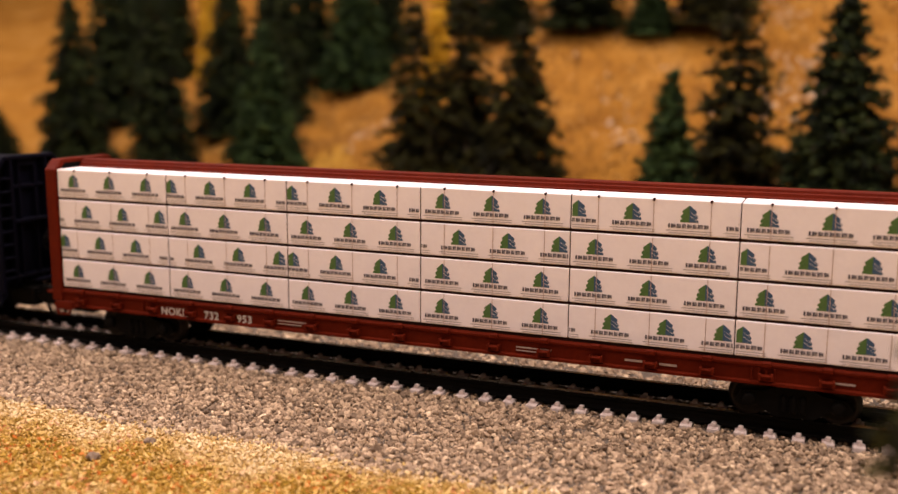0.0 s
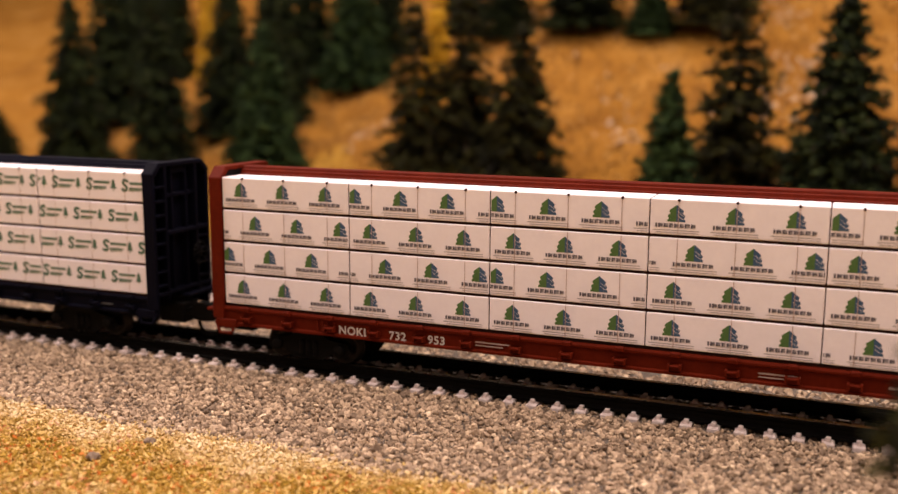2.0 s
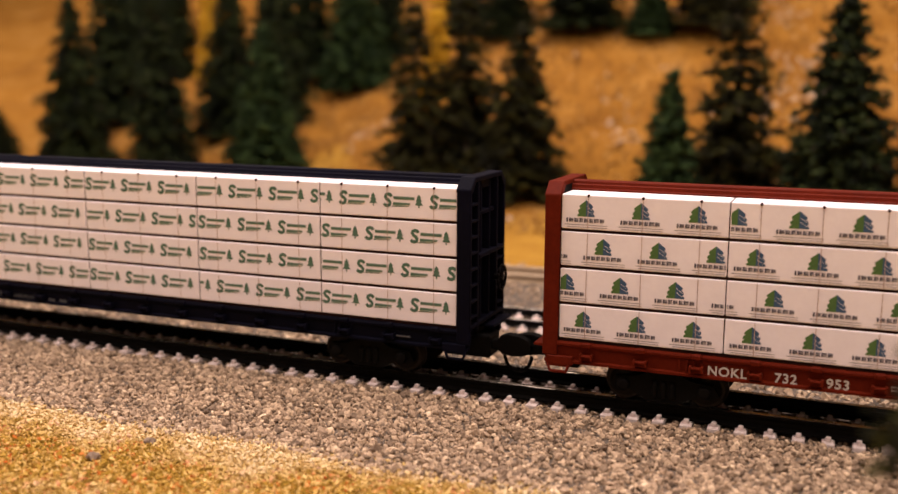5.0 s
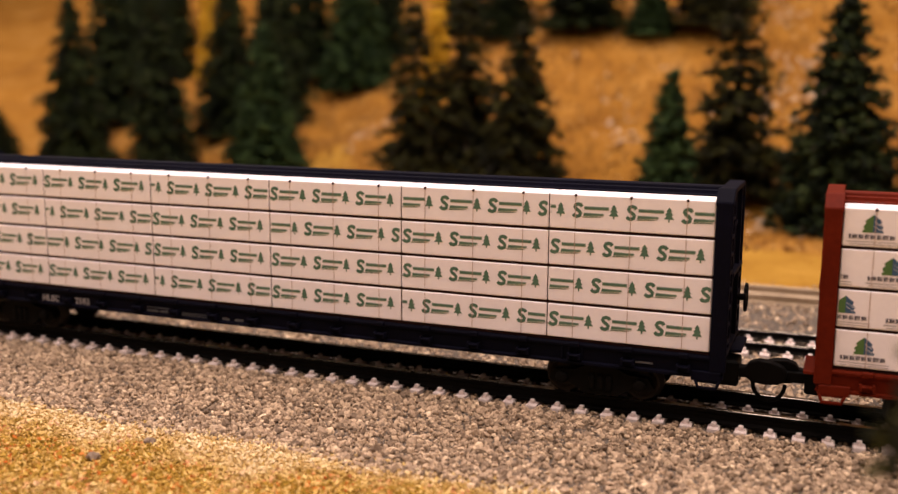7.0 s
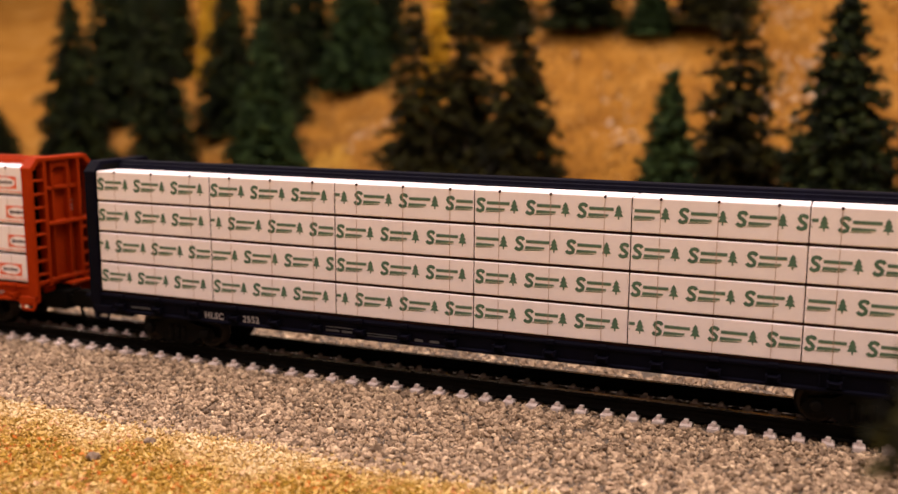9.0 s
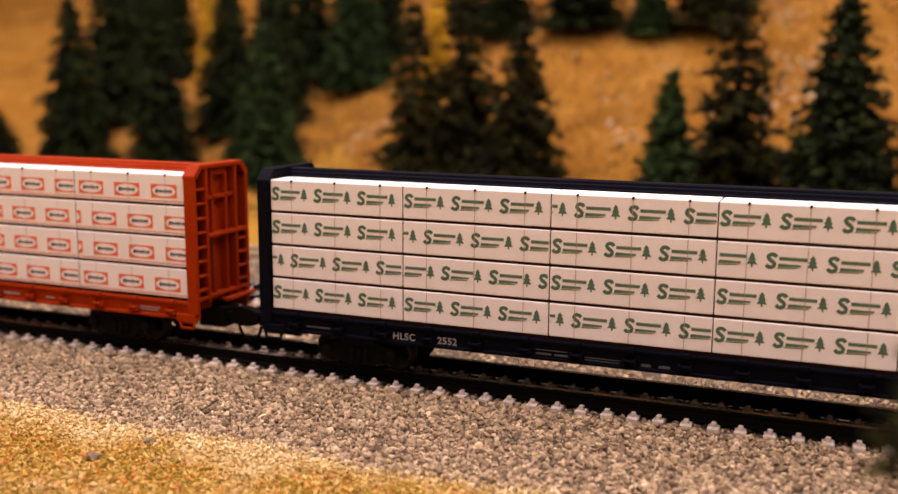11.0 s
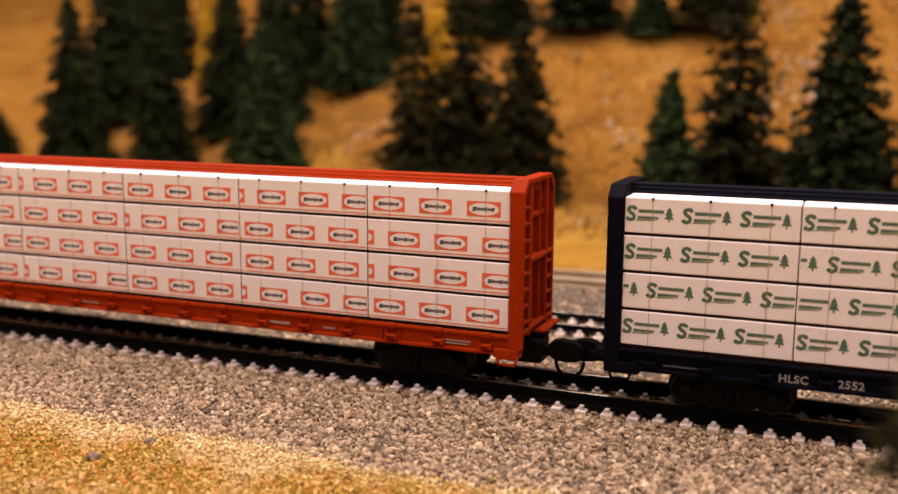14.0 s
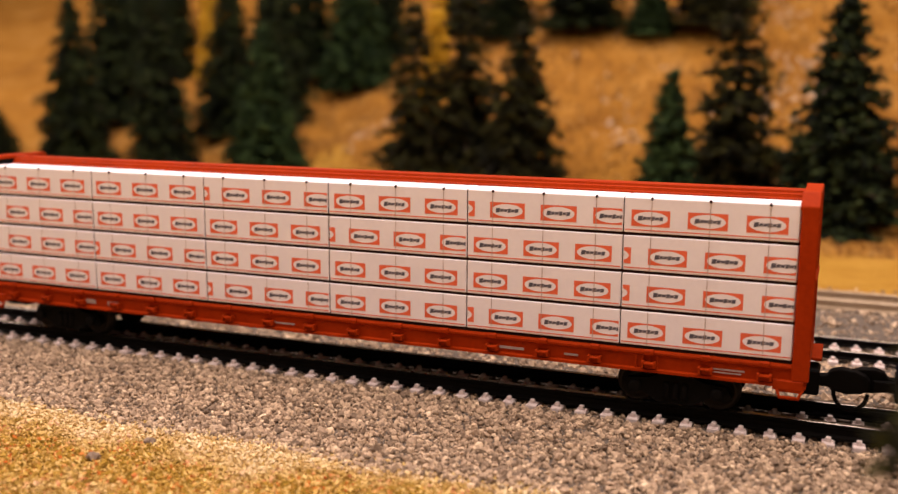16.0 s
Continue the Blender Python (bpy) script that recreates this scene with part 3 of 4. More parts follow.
def plate(bm, outline, y, index):
    """A printed patch: outline of (x, z) in millimetres at depth y, facing the near side."""
    if len(outline) < 3:
        return
    vs = [bm.verts.new((x * MM, y * MM, z * MM)) for x, z in outline]
    f = bm.faces.new(vs)
    f.normal_update()
    if f.normal.y > 0:
        f.normal_flip()
    f.material_index = index


def clip_x(outline, lo, hi):
    """An outline cut off at the bundle's edges."""
    for edge, sign in ((lo, 1), (hi, -1)):
        out = []
        for (x0, z0), (x1, z1) in zip(outline, outline[1:] + outline[:1]):
            a, b = sign * (x0 - edge), sign * (x1 - edge)
            if a >= 0:
                out.append((x0, z0))
            if a * b < 0:
                t = a / (a - b)
                out.append((x0 + t * (x1 - x0), z0 + t * (z1 - z0)))
        outline = out
    return outline


def rect(x0, x1, z0, z1):
    return [(x0, z0), (x1, z0), (x1, z1), (x0, z1)]


def ellipse(cx, cz, rx, rz, n=20):
    return [(cx + rx * math.cos(2 * math.pi * k / n), cz + rz * math.sin(2 * math.pi * k / n)) for k in range(n)]


def mark_house(c):
    """A green-and-blue stepped roof emblem over a dark band of blocks and two fine rules."""
    half = [(0.0, 4.40), (-0.92, 3.66), (-0.92, 3.42), (-0.76, 3.32), (-1.10, 3.02), (-1.10, 2.76), (-0.90, 2.62), (-1.18, 2.42), (-1.18, 2.16), (0.0, 2.16)]
    out = [([(c + x, z) for x, z in half], 2), ([(c - x, z) for x, z in half], 3)]
    for z in (2.50, 3.02):          # pale cuts on the blue side
        out.append(([(c + 0.12, z + 0.50), (c + 0.95, z - 0.10), (c + 0.95, z - 0.045), (c + 0.12, z + 0.55)], 5))
    x = c - 2.7
    for k, wide in enumerate((0.24, 0.60, 0.58, 0.52, 0.60, 0.50, 0.68, 0.58)):
        out.append((rect(x, x + wide, 1.40, 1.90), 4))
        out.append((rect(x, x + min(wide, 0.22), 1.37, 1.93), 6))
        if wide > 0.3:
            z = (1.76, 1.58, 1.40)[k % 3]
            out.append((rect(x + 0.22, x + wide, z, z + 0.16), 6))
        x += wide + 0.13
    out.append((rect(c - 3.0, c + 3.0, 0.97, 1.06), 4))
    out.append((rect(c - 2.6, c + 3.0, 0.67, 0.75), 4))
    return out


def mark_pine(c):
    """A thick bent stroke, two long green bands and a small pine emblem."""
    x, up = c - 3.1, 0.5
    path = [(1.30, 3.02), (1.10, 3.28), (0.78, 3.36), (0.42, 3.24), (0.28, 2.96), (0.48, 2.66), (0.82, 2.44), (1.08, 2.16), (0.98, 1.80), (0.60, 1.64), (0.28, 1.72), (0.06, 1.96)]
    near, far = [], []
    for k, (x0, z0) in enumerate(path):
        (xa, za), (xb, zb) = path[max(k - 1, 0)], path[min(k + 1, len(path) - 1)]
        d = math.hypot(xb - xa, zb - za)
        u, v = -(zb - za) / d * 0.25, (xb - xa) / d * 0.25
        near.append((x + x0 + u, up + z0 + v))
        far.append((x + x0 - u, up + z0 - v))
    out = [(near + far[::-1], 1)]
    out.append((rect(x + 1.60, x + 4.98, up + 2.62, up + 3.10), 2))
    out.append((rect(x + 1.62, x + 4.96, up + 2.72, up + 2.98), 5))
    out.append(([(x + 1.45, up + 1.70), (x + 3.0, up + 1.74), (x + 4.3, up + 1.90), (x + 4.3, up + 2.18), (x + 1.55, up + 2.22)], 2))
    out.append(([(x + 1.50, up + 1.84), (x + 4.2, up + 1.98), (x + 4.2, up + 2.08), (x + 1.55, up + 2.12)], 5))
    out.append(([(x + 1.2, up + 1.62), (x + 3.9, up + 1.74), (x + 4.4, up + 1.86), (x + 3.8, up + 1.64), (x + 1.5, up + 1.54)], 1))
    t = x + 5.66
    side = [(0.40, 2.94), (0.22, 2.94), (0.54, 2.44), (0.30, 2.44), (0.66, 1.90), (0.10, 1.90), (0.10, 1.52)]
    out.append(([(t, up + 3.52)] + [(t + u, up + z) for u, z in side] + [(t - u, up + z) for u, z in side[::-1]], 1))
    return out


def mark_oval(c):
    """A red-orange box round a pale oval that holds a row of dark blocks."""
    out = [(rect(c - 2.55, c + 2.55, 1.30, 3.50), 1), (ellipse(c, 2.40, 2.28, 0.90), 5)]
    x = c - 1.70
    for wide, h in ((0.60, 0.50), (0.48, 0.34), (0.54, 0.30), (0.46, 0.46), (0.52, 0.30), (0.50, 0.42)):
        out.append(([(x, 2.40 - h * 0.70), (x + wide, 2.40 - h * 0.55), (x + wide + 0.08, 2.40 + h * 0.66), (x + 0.08, 2.40 + h * 0.60)], 6))
        x += wide + 0.04
    return out


KINDS = {
    "house": (mark_house, [M_WRAP, M_INK, M_PGREEN, M_PBLUE, M_GREYPRINT, M_WRAP, M_INK], 7.45, {"a": 3.5, "b": 6.0, "c": 1.0}),
    "pine": (mark_pine, [M_WRAP, M_SGREEN, M_SPALE, M_SPALE, M_SPALE, M_SGREEN], 7.35, {"a": 3.4, "c": -0.9, "d": 1.9}),
    "oval": (mark_oval, [M_WRAP, M_PRED, M_PRED, M_PRED, M_PRED, M_WRAP, M_INK], 7.4, {"a": 3.6, "c": -1.4}),
}


def bundle_body():
    """One wrapped bundle, its lower edge standing on two dark dunnage strips."""
    bm = bmesh.new()
    h = TIER
    box(bm, 0.07, COLUMN - 0.07, -7.2, -1.9, 0.40, h, 0, 0.13)
    box(bm, 0.0, COLUMN, -7.02, -2.2, 0.0, 0.40, 1)
    box(bm, -0.07, 0.07, -7.06, -2.3, 0.2, h - 0.1, 1)
    for f in bm.faces:
        f.smooth = False
    return bm


def print_patches(shapes, lo, hi):
    """The patches of one printed mark, cut at lo and hi; None where nothing is left."""
    bm = bmesh.new()
    for outline, index in shapes:
        lift = 0.03 if index < 5 else 0.03 + 0.02 * (index - 4)
        plate(bm, clip_x(outline, lo, hi), -7.2 - lift, index)
    if not bm.faces:
        bm.free()
        return None
    return bm


def strap_form(dotted):
    bm = bmesh.new()
    plate(bm, rect(-0.045, 0.045, 0.46, TIER - 0.1), -7.28, 0)
    if dotted:
        lathe(bm, [(0.14, -7.32), (0.20, -7.25), (0.20, -6.8)], "y", (0, 0, TIER - 0.14), 10, 1)
    return bm


def bundles(car, kind, rows):
    mark, mats, pitch, phases = KINDS[kind]
    shared = {}

    def share(key, name, parent, m, make, materials):
        """A part on a mesh that is made once for each key."""
        if key in shared:
            return again(name, shared[key], parent, m)
        shared[key] = part(name, make(), materials, parent)
        shared[key].matrix_basis = m
        return shared[key]

    lo, hi = 0.2, COLUMN - 0.2
    for j, row in enumerate(rows):          # top row first
        for i, code in enumerate(row):
            m = pose((-HALF + i * COLUMN) * MM, 0, (LOAD_Z + (3 - j) * TIER) * MM)
            b = share("body", "lumber_block", car, m, bundle_body, [M_WRAP, M_GAP])
            c = phases[code] - pitch
            while c < COLUMN + 4:
                xs = [x for outline, index in mark(c) for x, z in outline]
                if min(xs) >= lo and max(xs) <= hi:
                    ob = share("mark", "printed_mark", b, pose(c * MM, 0, 0), lambda: print_patches(mark(0), -9, 9), mats)
                    tagged(ob, kind="stuff")
                else:
                    bm = print_patches(mark(c), lo, hi)
                    if bm:
                        tagged(part("printed_mark", bm, mats, b), kind="stuff")
                c += pitch
            if kind == "oval":
                share("rule", "printed_rule", b, Matrix(), lambda: print_patches([(rect(lo, hi, 0.72, 0.86), 1)], lo, hi), mats)
            for k in (1, 3, 5):
                x = COLUMN * k / 6 + 0.05 * ((i * 7 + j * 3 + k) % 3)
                share(("strap", j == 0), "strap", b, pose(x * MM, 0, 0), lambda: strap_form(j == 0), [M_STRAP, M_GAP])


def truck(car, x, mat):
    """A bogie: side frames, bolster, springs; its wheelsets roll."""
    base = empty("truck", pose(x * MM, 0, RAIL_BED * MM))
    base.parent = car
    rollers = []
    for s in (-1, 1):
        bm = bmesh.new()
        y0, y1 = (s * 5.3, s * 6.4) if s > 0 else (s * 6.4, s * 5.3)
        prism(bm, [(-7.4, 4.2), (-6.6, 5.6), (-3.6, 5.9), (-2.2, 6.6), (2.2, 6.6), (3.6, 5.9), (6.6, 5.6), (7.4, 4.2), (6.4, 3.5), (4.6, 4.0), (2.4, 2.6), (-2.4, 2.6), (-4.6, 4.0), (-6.4, 3.5)], "y", y0, y1)
        for xx in (-1.2, 0, 1.2):
            lathe(bm, [(0.45, 3.2), (0.55, 3.6), (0.45, 4.2), (0.55, 4.8), (0.45, 5.6)], "z", (xx, s * 6.3, 0), 8)
        for xx in (-5.5, 5.5):
            lathe(bm, [(0.9, s * 6.3), (0.9, s * 6.9), (0.5, s * 7.0)], "y", (xx, 0, 4.6), 10)
        part("side_frame", bm, mat, base)
    bm = bmesh.new()
    box(bm, -1.6, 1.6, -5.4, 5.4, 4.2, 6.4, 0, 0.2)
    part("bolster", bm, mat, base)
    for xx in (-5.5, 5.5):
        bm = bmesh.new()
        for s in (-1, 1):
            prof = [(2.95, 3.55 * s), (2.95, 3.85 * s), (2.62, 4.0 * s), (2.55, 5.0 * s), (2.1, 5.05 * s), (1.9, 4.75 * s), (0.8, 4.75 * s), (0.7, 5.1 * s)]
            lathe(bm, prof, "y", (0, 0, 0), 24)
        lathe(bm, [(0.5, -5.2), (0.5, 5.2)], "y", (0, 0, 0), 8)
        w = part("wheelset", bm, M_WHEEL, base)
        w.matrix_basis = pose(xx * MM, 0, 4.62 * MM)
        rollers.append((w, xx))
    return rollers


def lettering(car, text, x, z, size, mat):
    cu = bpy.data.curves.new("lettering", "FONT")
    cu.body, cu.size, cu.extrude, cu.space_character = text, size * MM, 0.015 * MM, 1.1
    cu.offset = 0.035 * MM
    tmp = bpy.data.objects.new("lettering_source", cu)
    me = bpy.data.meshes.new_from_object(tmp)
    bpy.data.objects.remove(tmp)
    ob = new("lettering", me)
    me.materials.append(mat)
    ob.parent = car
    ob.matrix_basis = pose(x * MM, -7.30 * MM, z * MM, 90, 0, 0)
    return ob


def lumber_car(name, mat, kind, rows, label, texts, ladder, stencils):
    car = empty(name)
    tagged(car, label, "freight car", "lumber train cars")
    end = HALF + CAP
    # deck with its two side sills
    bm = bmesh.new()
    box(bm, -HALF - 0.4, HALF + 0.4, -6.9, 6.9, 8.15, 8.95)
    part("deck", bm, mat, car)
    for s in (-1, 1):
        bm = bmesh.new()
        prof = [(7.15, 9.00), (7.40, 8.95), (7.52, 8.70), (7.50, 8.42), (7.25, 8.22), (7.15, 6.45), (7.60, 6.30), (7.60, 5.95), (6.8, 5.90), (6.6, 6.5), (6.6, 8.85)]
        prism(bm, [(s * y, z) for y, z in prof], "x", -end + 0.3, end - 0.3)
        # deeper toe with stirrup at both ends
        for e in (-1, 1):
            xs = sorted((e * (end - 0.6), e * (end - 4.4)))
            box(bm, xs[0], xs[1], *sorted((s * 6.8, s * 7.7)), 5.6, 6.9, 0, 0.1)
        part("side_sill", bm, mat, car)
        for e in (-1, 1):
            bm = bmesh.new()
            cx = e * (end - 2.3)
            tube(bm, [(cx - 1.6, s * 7.45, 5.9), (cx - 1.15, s * 7.5, 4.6), (cx + 1.15, s * 7.5, 4.6), (cx + 1.6, s * 7.45, 5.9)], 0.26, 6)
            tube(bm, [(cx - 1.3, s * 7.45, 5.5), (cx + 1.3, s * 7.45, 5.5)], 0.2, 6)
            part("stirrup_step", bm, mat, car)
    # winch pockets along the sills
    pocket = None
    for s in (-1, 1):
        for k in range(18):
            x = -HALF + COLUMN / 6 + k * COLUMN / 3 + 0.45
            m = pose(x * MM, s * 7.6 * MM, 7.0 * MM, 0, 0, 0 if s < 0 else 180)
            if pocket is None:
                bm = bmesh.new()
                box(bm, -0.95, 0.95, -0.62, 0.42, 0.10, 0.38, 0, 0.06)
                box(bm, -0.95, -0.60, -0.62, 0.42, -0.35, 0.55, 0, 0.06)
                box(bm, 0.60, 0.95, -0.62, 0.42, -0.35, 0.55, 0, 0.06)
                box(bm, -0.60, 0.60, -0.10, 0.40, -0.50, 0.15, 0, 0.05)
                box(bm, -0.65, 0.65, -0.32, 0.5, 1.35, 2.1, 0, 0.15)
                pocket = part("winch_pocket", bm, mat, car)
                pocket.matrix_basis = m
            else:
                again("winch_pocket", pocket, car, m)
    # rib groups cast on the sill above the trucks
    for x0 in (-50.5, 47.0):
        bm = bmesh.new()
        for k in range(4):
            box(bm, x0 + k * 0.95, x0 + k * 0.95 + 0.3, -7.45, -7.1, 6.4, 8.2, 0, 0.05)
        part("sill_rib", bm, mat, car)
    # centre partition with its three-ridged top chord
    bm = bmesh.new()
    box(bm, -HALF, HALF, -0.7, 0.7, 8.9, 30.3)
    part("centre_beam", bm, mat, car)
    bm = bmesh.new()
    prof = [(-1.75, 29.2), (-1.85, 29.75), (-1.55, 29.95), (-1.45, 30.35), (-1.1, 30.48), (-1.0, 30.8), (-0.75, 30.95), (0.75, 30.95), (1.0, 30.8), (1.1, 30.48), (1.45, 30.35), (1.55, 29.95), (1.85, 29.75), (1.75, 29.2)]
    prism(bm, prof, "x", -end + 0.6, end - 0.6)
    part("top_chord", bm, mat, car)
    # end bulkheads: chamfered top corners, ribbed panel, deep ladder pockets at the edges
    w, t = 7.65, CAP
    for e in (-1, 1):
        b = empty("bulkhead", pose(e * HALF * MM, 0, 0, 0, 0, 0 if e > 0 else 180))
        b.parent = car
        bm = bmesh.new()
        box(bm, 0.25, 0.6, -4.2, 4.2, 7.0, 30.7)
        part("end_panel", bm, mat, b)
        # added black sheet: stands in for the shade deep in the ladder bays
        bm = bmesh.new()
        prism(bm, [(-w + 0.5, 7.0), (w - 0.5, 7.0), (w - 0.5, 29.2), (w - 1.9, 30.6), (-w + 1.9, 30.6), (-w + 0.5, 29.2)], "x", 0.03, 0.2)
        part("bay_shade_sheet", bm, M_BLACK, b, "black inner board seen between the rungs")
        for s in (-1, 1):
            bm = bmesh.new()
            box(bm, 0.02, t, *sorted((s * (w - 0.75), s * w)), 6.9, 29.35, 0, 0.14)
            part("corner_post", bm, mat, b)
            bm = bmesh.new()
            prism(bm, [(s * w, 29.0), (s * w, 29.5), (s * (w - 1.75), 31.2), (s * (w - 2.3), 31.2), (s * (w - 2.3), 30.5), (s * (w - 1.0), 29.0)], "x", -0.10, t + 0.05)
            bmesh.ops.bevel(bm, geom=list(bm.edges), offset=0.12 * MM, segments=1, affect="EDGES", profile=0.5)
            part("corner_gusset", bm, mat, b)
            for yy, y_wide, top in ((4.1, 0.35, 30.6), (1.9, 0.28, 30.6)):
                bm = bmesh.new()
                box(bm, 0.4, t - (0.05 if yy > 4 else 0.5), s * yy - y_wide, s * yy + y_wide, 8.4, top, 0, 0.1)
                part("post", bm, mat, b)
        bm = bmesh.new()
        box(bm, 0.02, t + 0.02, -w + 2.1, w - 2.1, 30.45, 31.18, 0, 0.12)
        part("top_rail", bm, mat, b)
        for z, y0, y1, deep in ((25.6, -4.0, 4.0, t - 0.5), (19.4, -4.0, w - 0.6, t + 0.12), (9.3, -w + 0.6, w - 0.6, t)):
            bm = bmesh.new()
            box(bm, 0.4, deep, y0, y1, z - 0.32, z + 0.32, 0, 0.1)
            part("cross_rail", bm, mat, b)
        bm = bmesh.new()
        box(bm, 0.4, t + 1.3, -0.5, w - 0.2, 8.0, 8.45, 0, 0.1)
        part("brake_step", bm, mat, b)
        rung = None
        for s in (-1, 1):
            for k in range(8 if s < 0 else 4):
                m = pose(0, s * 5.67 * MM, (10.7 + 2.36 * k) * MM)
                if rung is None:
                    bm = bmesh.new()
                    box(bm, 0.9, t - 0.02, -1.28, 1.28, -0.19, 0.19, 0, 0.06)
                    rung = part("rung", bm, mat, b)
                    rung.matrix_basis = m
                else:
                    again("rung", rung, b, m)
        if ladder and e > 0:
            for z in (21.2, 22.0, 22.8):
                bm = bmesh.new()
                box(bm, 0.58, 0.64, 2.5, 3.5, z - 0.2, z + 0.2)
                part("stencil_bar", bm, M_FADED, b, "faded stencil too small to read")
        if e > 0 and not ladder:
            bm = bmesh.new()
            lathe(bm, [(0.5, CAP), (0.5, CAP + 1.3)], "x", (0, 2.9, 15.2), 8)
            for k in range(12):
                a0, a1 = 2 * math.pi * k / 12, 2 * math.pi * (k + 1) / 12
                tube(bm, [(CAP + 1.2, 2.9 + 1.9 * math.cos(a0), 15.2 + 1.9 * math.sin(a0)), (CAP + 1.2, 2.9 + 1.9 * math.cos(a1), 15.2 + 1.9 * math.sin(a1))], 0.2, 5)
            for k in range(4):
                a = math.pi * k / 4
                tube(bm, [(CAP + 1.2, 2.9 - 1.9 * math.cos(a), 15.2 - 1.9 * math.sin(a)), (CAP + 1.2, 2.9 + 1.9 * math.cos(a), 15.2 + 1.9 * math.sin(a))], 0.13, 5)
            part("brake_wheel", bm, M_BLACK, b, "black brake wheel")
    # underframe and couplers
    bm = bmesh.new()
    box(bm, -end + 1.0, end - 1.0, -1.6, 1.6, 5.9, 8.2, 0, 0.2)
    for x in (-26, -13, 0, 13, 26):
        box(bm, x - 0.5, x + 0.5, -6.7, 6.7, 7.3, 8.15)
    part("centre_sill", bm, M_BLACK, car)
    bm = bmesh.new()
    low = 6.6 if mat is M_ORANGE else 7.4
    lathe(bm, [(0.8, -1.5), (1.0, -1.3), (1.0, 1.3), (0.8, 1.5)], "x", (8.0, -5.2, low), 12)
    part("air_tank", bm, M_BLACK, car)
    for e in (-1, 1):
        c = empty("coupler", pose(e * end * MM, 0, 0, 0, 0, 0 if e > 0 else 180))
        c.parent = car
        bm = bmesh.new()
        box(bm, -4.0, 1.2, -2.2, 2.2, 3.7, 7.2, 0, 0.25)
        box(bm, 0.9, 3.9, -0.8, 0.8, 4.7, 6.2, 0, 0.15)
        part("draft_box", bm, M_BLACK, c)
        bm = bmesh.new()
        prism(bm, [(1.0, 5.1), (2.3, 4.9), (2.8, 4.4), (4.6, 4.15), (6.4, 4.35), (7.3, 5.0), (7.45, 6.1), (6.9, 6.8), (5.4, 7.35), (3.7, 7.5), (2.5, 7.1), (2.1, 6.4), (1.0, 6.3)], "y", -1.6, 0.15)
        bmesh.ops.bevel(bm, geom=list(bm.edges), offset=0.25 * MM, segments=2, affect="EDGES", profile=0.6)
        part("knuckle", bm, M_BLACK, c)
        bm = bmesh.new()
        if e > 0:
            arc = [(3.0, -0.5, 5.6)] + [(5.1 - 2.1 * math.cos(a), -0.5, 4.2 - 2.4 * math.sin(a)) for a in [math.pi * 0.0625 * k for k in range(17)]]
            tube(bm, arc, 0.28, 8)
            part("trip_pin", bm, M_BLACK, c, "bent steel uncoupling pin")
        else:
            bm.free()
    rollers = truck(car, -52.5, M_BLACK) + truck(car, 52.5, M_BLACK)
    for text, x, z, size in texts:
        lettering(car, text, x, z, size, M_GREYPRINT if mat is M_NAVY else M_WHITE)
    # small unreadable stencils as plain bars
    for x0, x1, z0, z1 in stencils:
        bm = bmesh.new()
        box(bm, x0, x1, -7.30, -7.1, z0, z1)
        part("stencil_bar", bm, M_DIM if mat is M_NAVY else M_FADED, car, "faded stencil too small to read")
    bundles(car, kind, rows)
    return car, rollers


RED_CAR = lumber_car("brown_lumber_car", M_BROWN, "house", ("accaca", "baabac", "cbcaaa", "aaaabc"),
                     "brown centre-beam flatcar loaded with white wrapped lumber bundles", (("NOKL", -46.7, 6.45, 1.75), ("732", -38.2, 6.45, 1.75), ("953", -31.9, 6.45, 1.75)), True,
                     ((-24.4, -19.2, 7.35, 7.55), (-24.4, -20.2, 6.9, 7.05), (14.9, 20.1, 7.3, 7.5), (14.9, 19.0, 6.85, 7.0), (30.5, 32.9, 7.1, 7.4), (35.2, 37.5, 7.0, 7.3), (55.6, 59.8, 7.0, 7.25)))
BLUE_CAR = lumber_car("navy_lumber_car", M_NAVY, "pine", ("aacadc", "acadaa", "cdaaad", "aacaca"),
                      "navy-black centre-beam flatcar loaded with green-printed lumber bundles", (("HLSC", -46.4, 6.6, 1.45), ("2552", -39.2, 6.6, 1.45)), False,
                      ((-61.2, -55.9, 6.9, 7.15), (-24.1, -21.9, 6.65, 6.95), (-21.4, -19.5, 6.65, 6.95), (-24.1, -19.5, 7.3, 7.42), (-17.1, -12.0, 6.9, 7.02), (-17.1, -12.2, 6.55, 6.67), (-9.2, -7.9, 6.55, 6.9), (-6.8, -5.3, 6.55, 6.9), (55.6, 59.8, 7.0, 7.25)))
ORANGE_CAR = lumber_car("orange_lumber_car", M_ORANGE, "oval", ("aacaca", "caacac", "ccaaac", "aacaca"),
                        "orange-red centre-beam flatcar loaded with red-printed lumber bundles", (), True,
                        ((-47.3, -45.2, 6.9, 7.6), (-42.6, -40.4, 6.9, 7.6), (-11.4, -6.2, 7.0, 7.2), (26.9, 31.2, 7.0, 7.35), (37.1, 39.1, 7.0, 7.3), (57.0, 61.4, 7.25, 7.45), (57.0, 61.0, 6.85, 7.0)))

# ---- boards round the layout ----


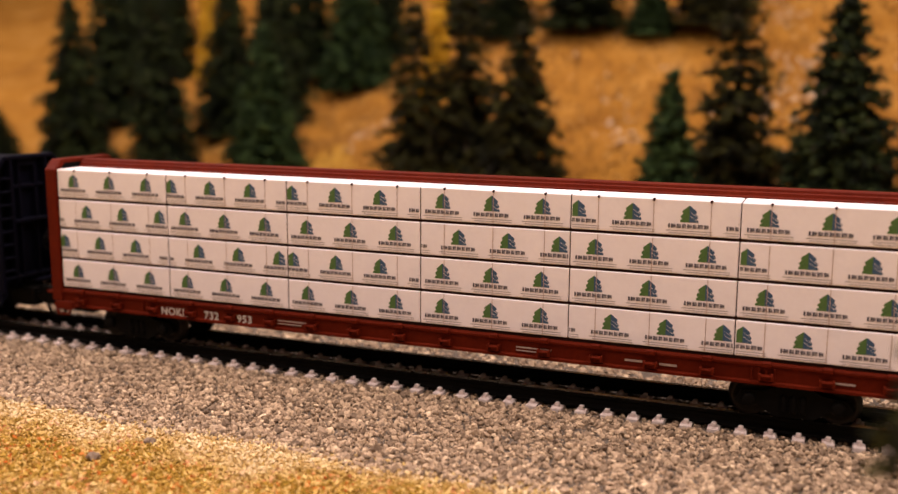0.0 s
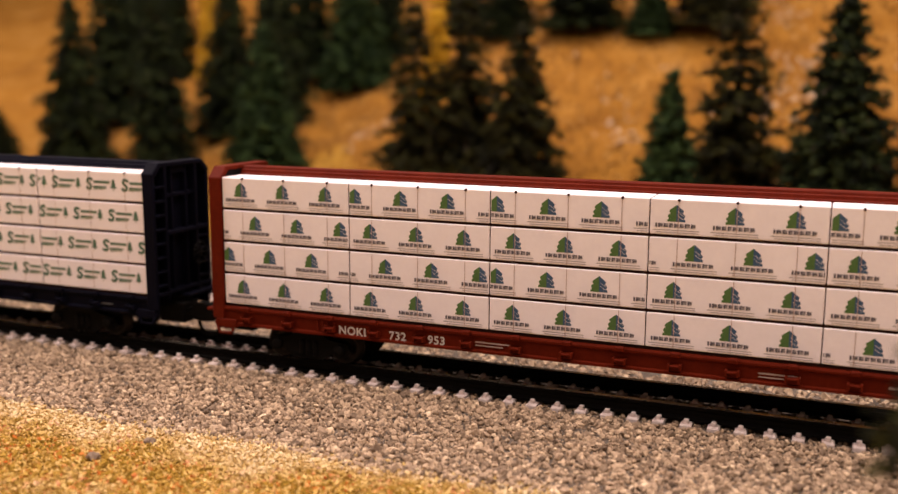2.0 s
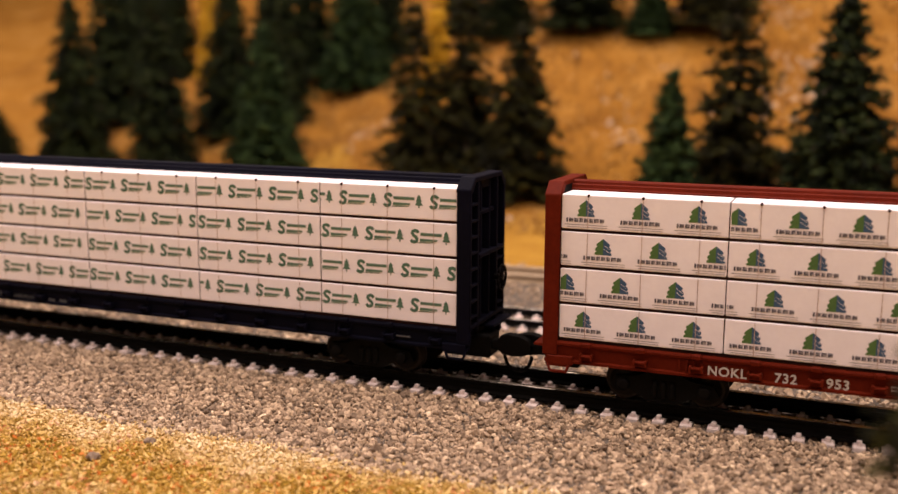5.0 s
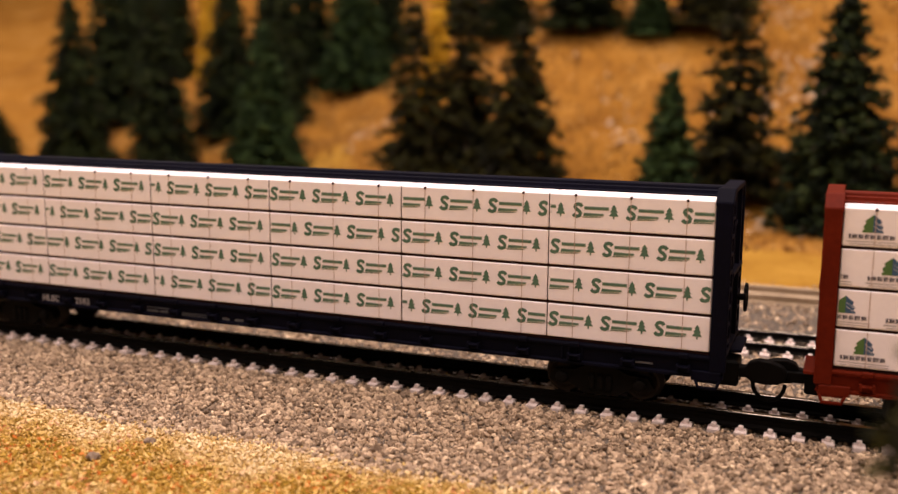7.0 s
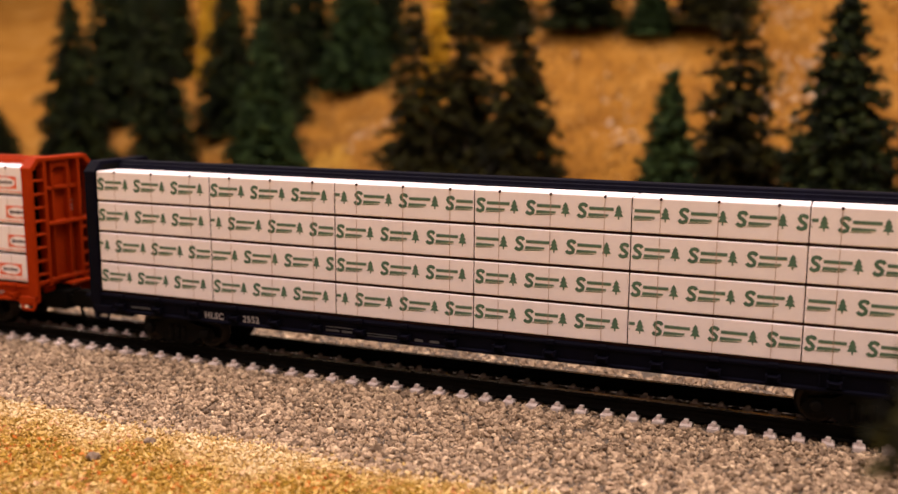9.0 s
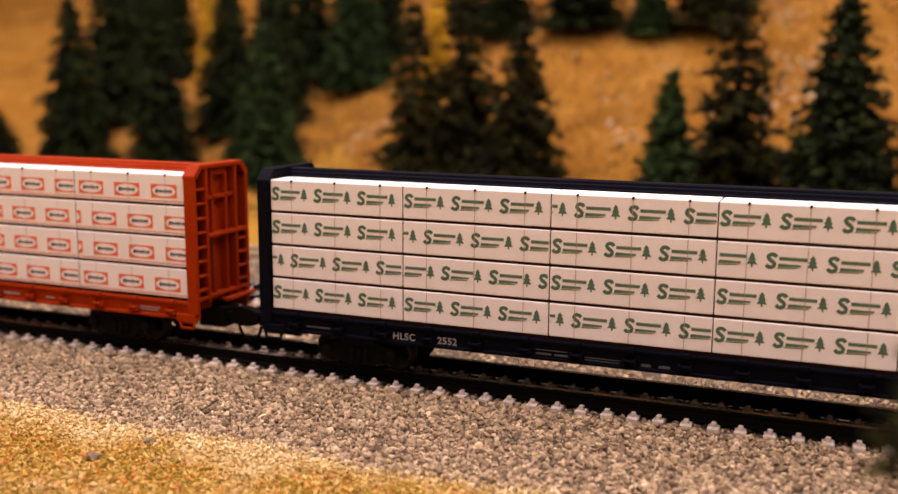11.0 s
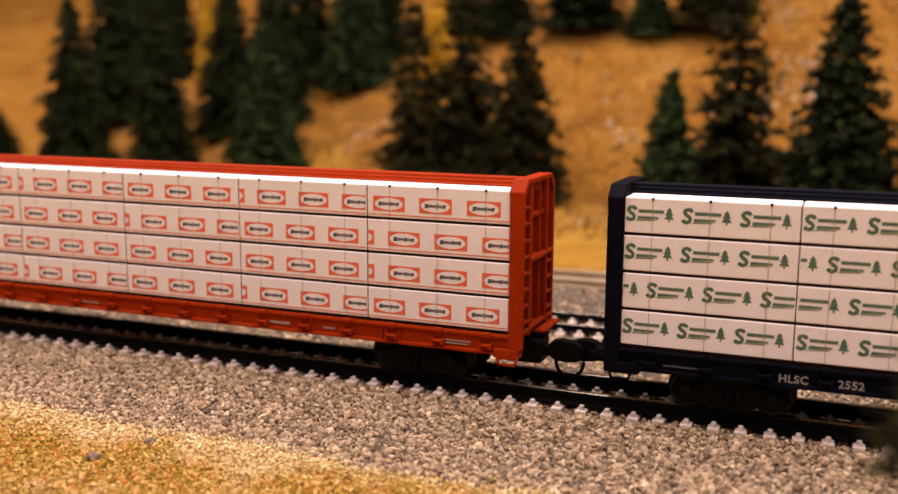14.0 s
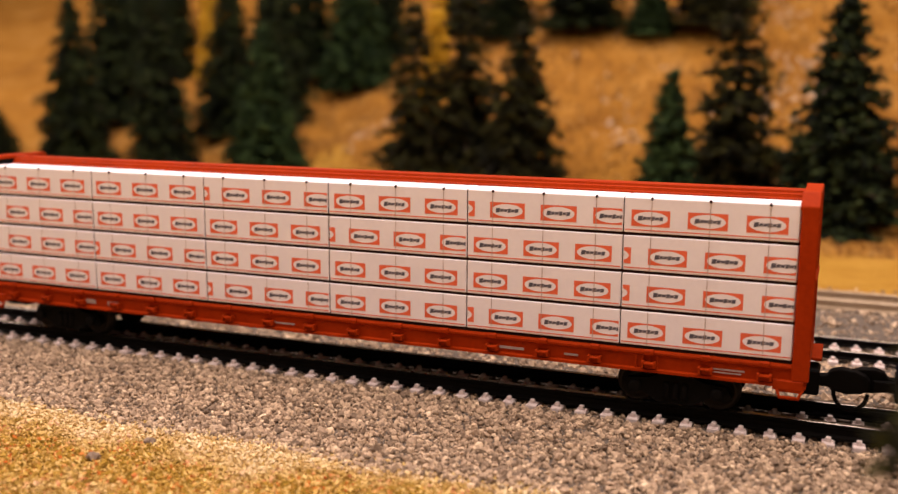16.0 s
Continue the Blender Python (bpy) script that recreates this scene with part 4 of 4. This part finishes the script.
def surround():
    """Dark-painted boards that close the layout bay round, behind and above."""
    def slab(name, x0, x1, y0, y1, z0, z1, label, category):
        bm = bmesh.new()
        box(bm, x0, x1, y0, y1, z0, z1)
        tagged(part(name, bm, M_WALL), label, category, kind="structure")
    slab("wall_north", -900, 560, 700, 712, -30, 600, "dark painted board behind the layout", "wall")
    slab("wall_south", -900, 560, -432, -420, -30, 600, "dark painted board", "wall")
    slab("wall_west", -912, -900, -432, 712, -30, 600, "dark painted board", "wall")
    slab("wall_east", 560, 572, -432, 712, -30, 600, "dark painted board", "wall")
    slab("ceiling", -912, 572, -432, 712, 600, 612, "dark painted board over the layout", "ceiling")


surround()

# ---- what moves ----
# seconds and how far the train has rolled, in millimetres
ROLL = ((0.0, -139.82), (0.5, -131.6), (1.0, -123.3), (1.5, -115.0), (2.0, -106.7), (2.5, -97.8), (3.0, -88.4), (3.5, -79.05), (4.0, -69.75), (6.5, -24.5), (7.0, -15.7), (7.5, -7.1), (8.0, 1.3),
        (8.5, 9.9), (9.0, 18.1), (11.5, 60.2), (12.0, 68.9), (12.5, 77.6), (13.0, 86.95), (13.5, 96.75), (14.0, 106.7), (14.5, 116.6), (15.0, 126.3), (15.5, 135.7), (16.0, 145.0))


def rolled(t):
    """The train's way at t, on a smooth curve through ROLL."""
    k = 0
    while k < len(ROLL) - 2 and t > ROLL[k + 1][0]:
        k += 1
    (t1, s1), (t2, s2) = ROLL[k], ROLL[k + 1]
    t0, s0 = ROLL[max(k - 1, 0)]
    t3, s3 = ROLL[min(k + 2, len(ROLL) - 1)]
    m1, m2 = (s2 - s0) / (t2 - t0), (s3 - s1) / (t3 - t1)
    h = t2 - t1
    u = (t - t1) / h
    return s1 * (2 * u ** 3 - 3 * u * u + 1) + h * m1 * (u ** 3 - 2 * u * u + u) + s2 * (3 * u * u - 2 * u ** 3) + h * m2 * (u ** 3 - u * u)


def motions():
    times = [0.25 * k for k in range(65)]
    turns = [k / 6 for k in range(97)]
    for (car, rollers), offset in ((RED_CAR, 15.5 + HALF), (BLUE_CAR, 0.3 - HALF), (ORANGE_CAR, -150.05 - HALF)):
        walk(car, [(t, pose((rolled(t) + offset) * MM, NEAR_Y * MM, 0)) for t in times])
        for w, x in rollers:
            walk(w, [(t, pose(x * MM, 0, 4.62 * MM, 0, math.degrees((rolled(t) - rolled(0)) / 2.6), 0)) for t in turns])


motions()
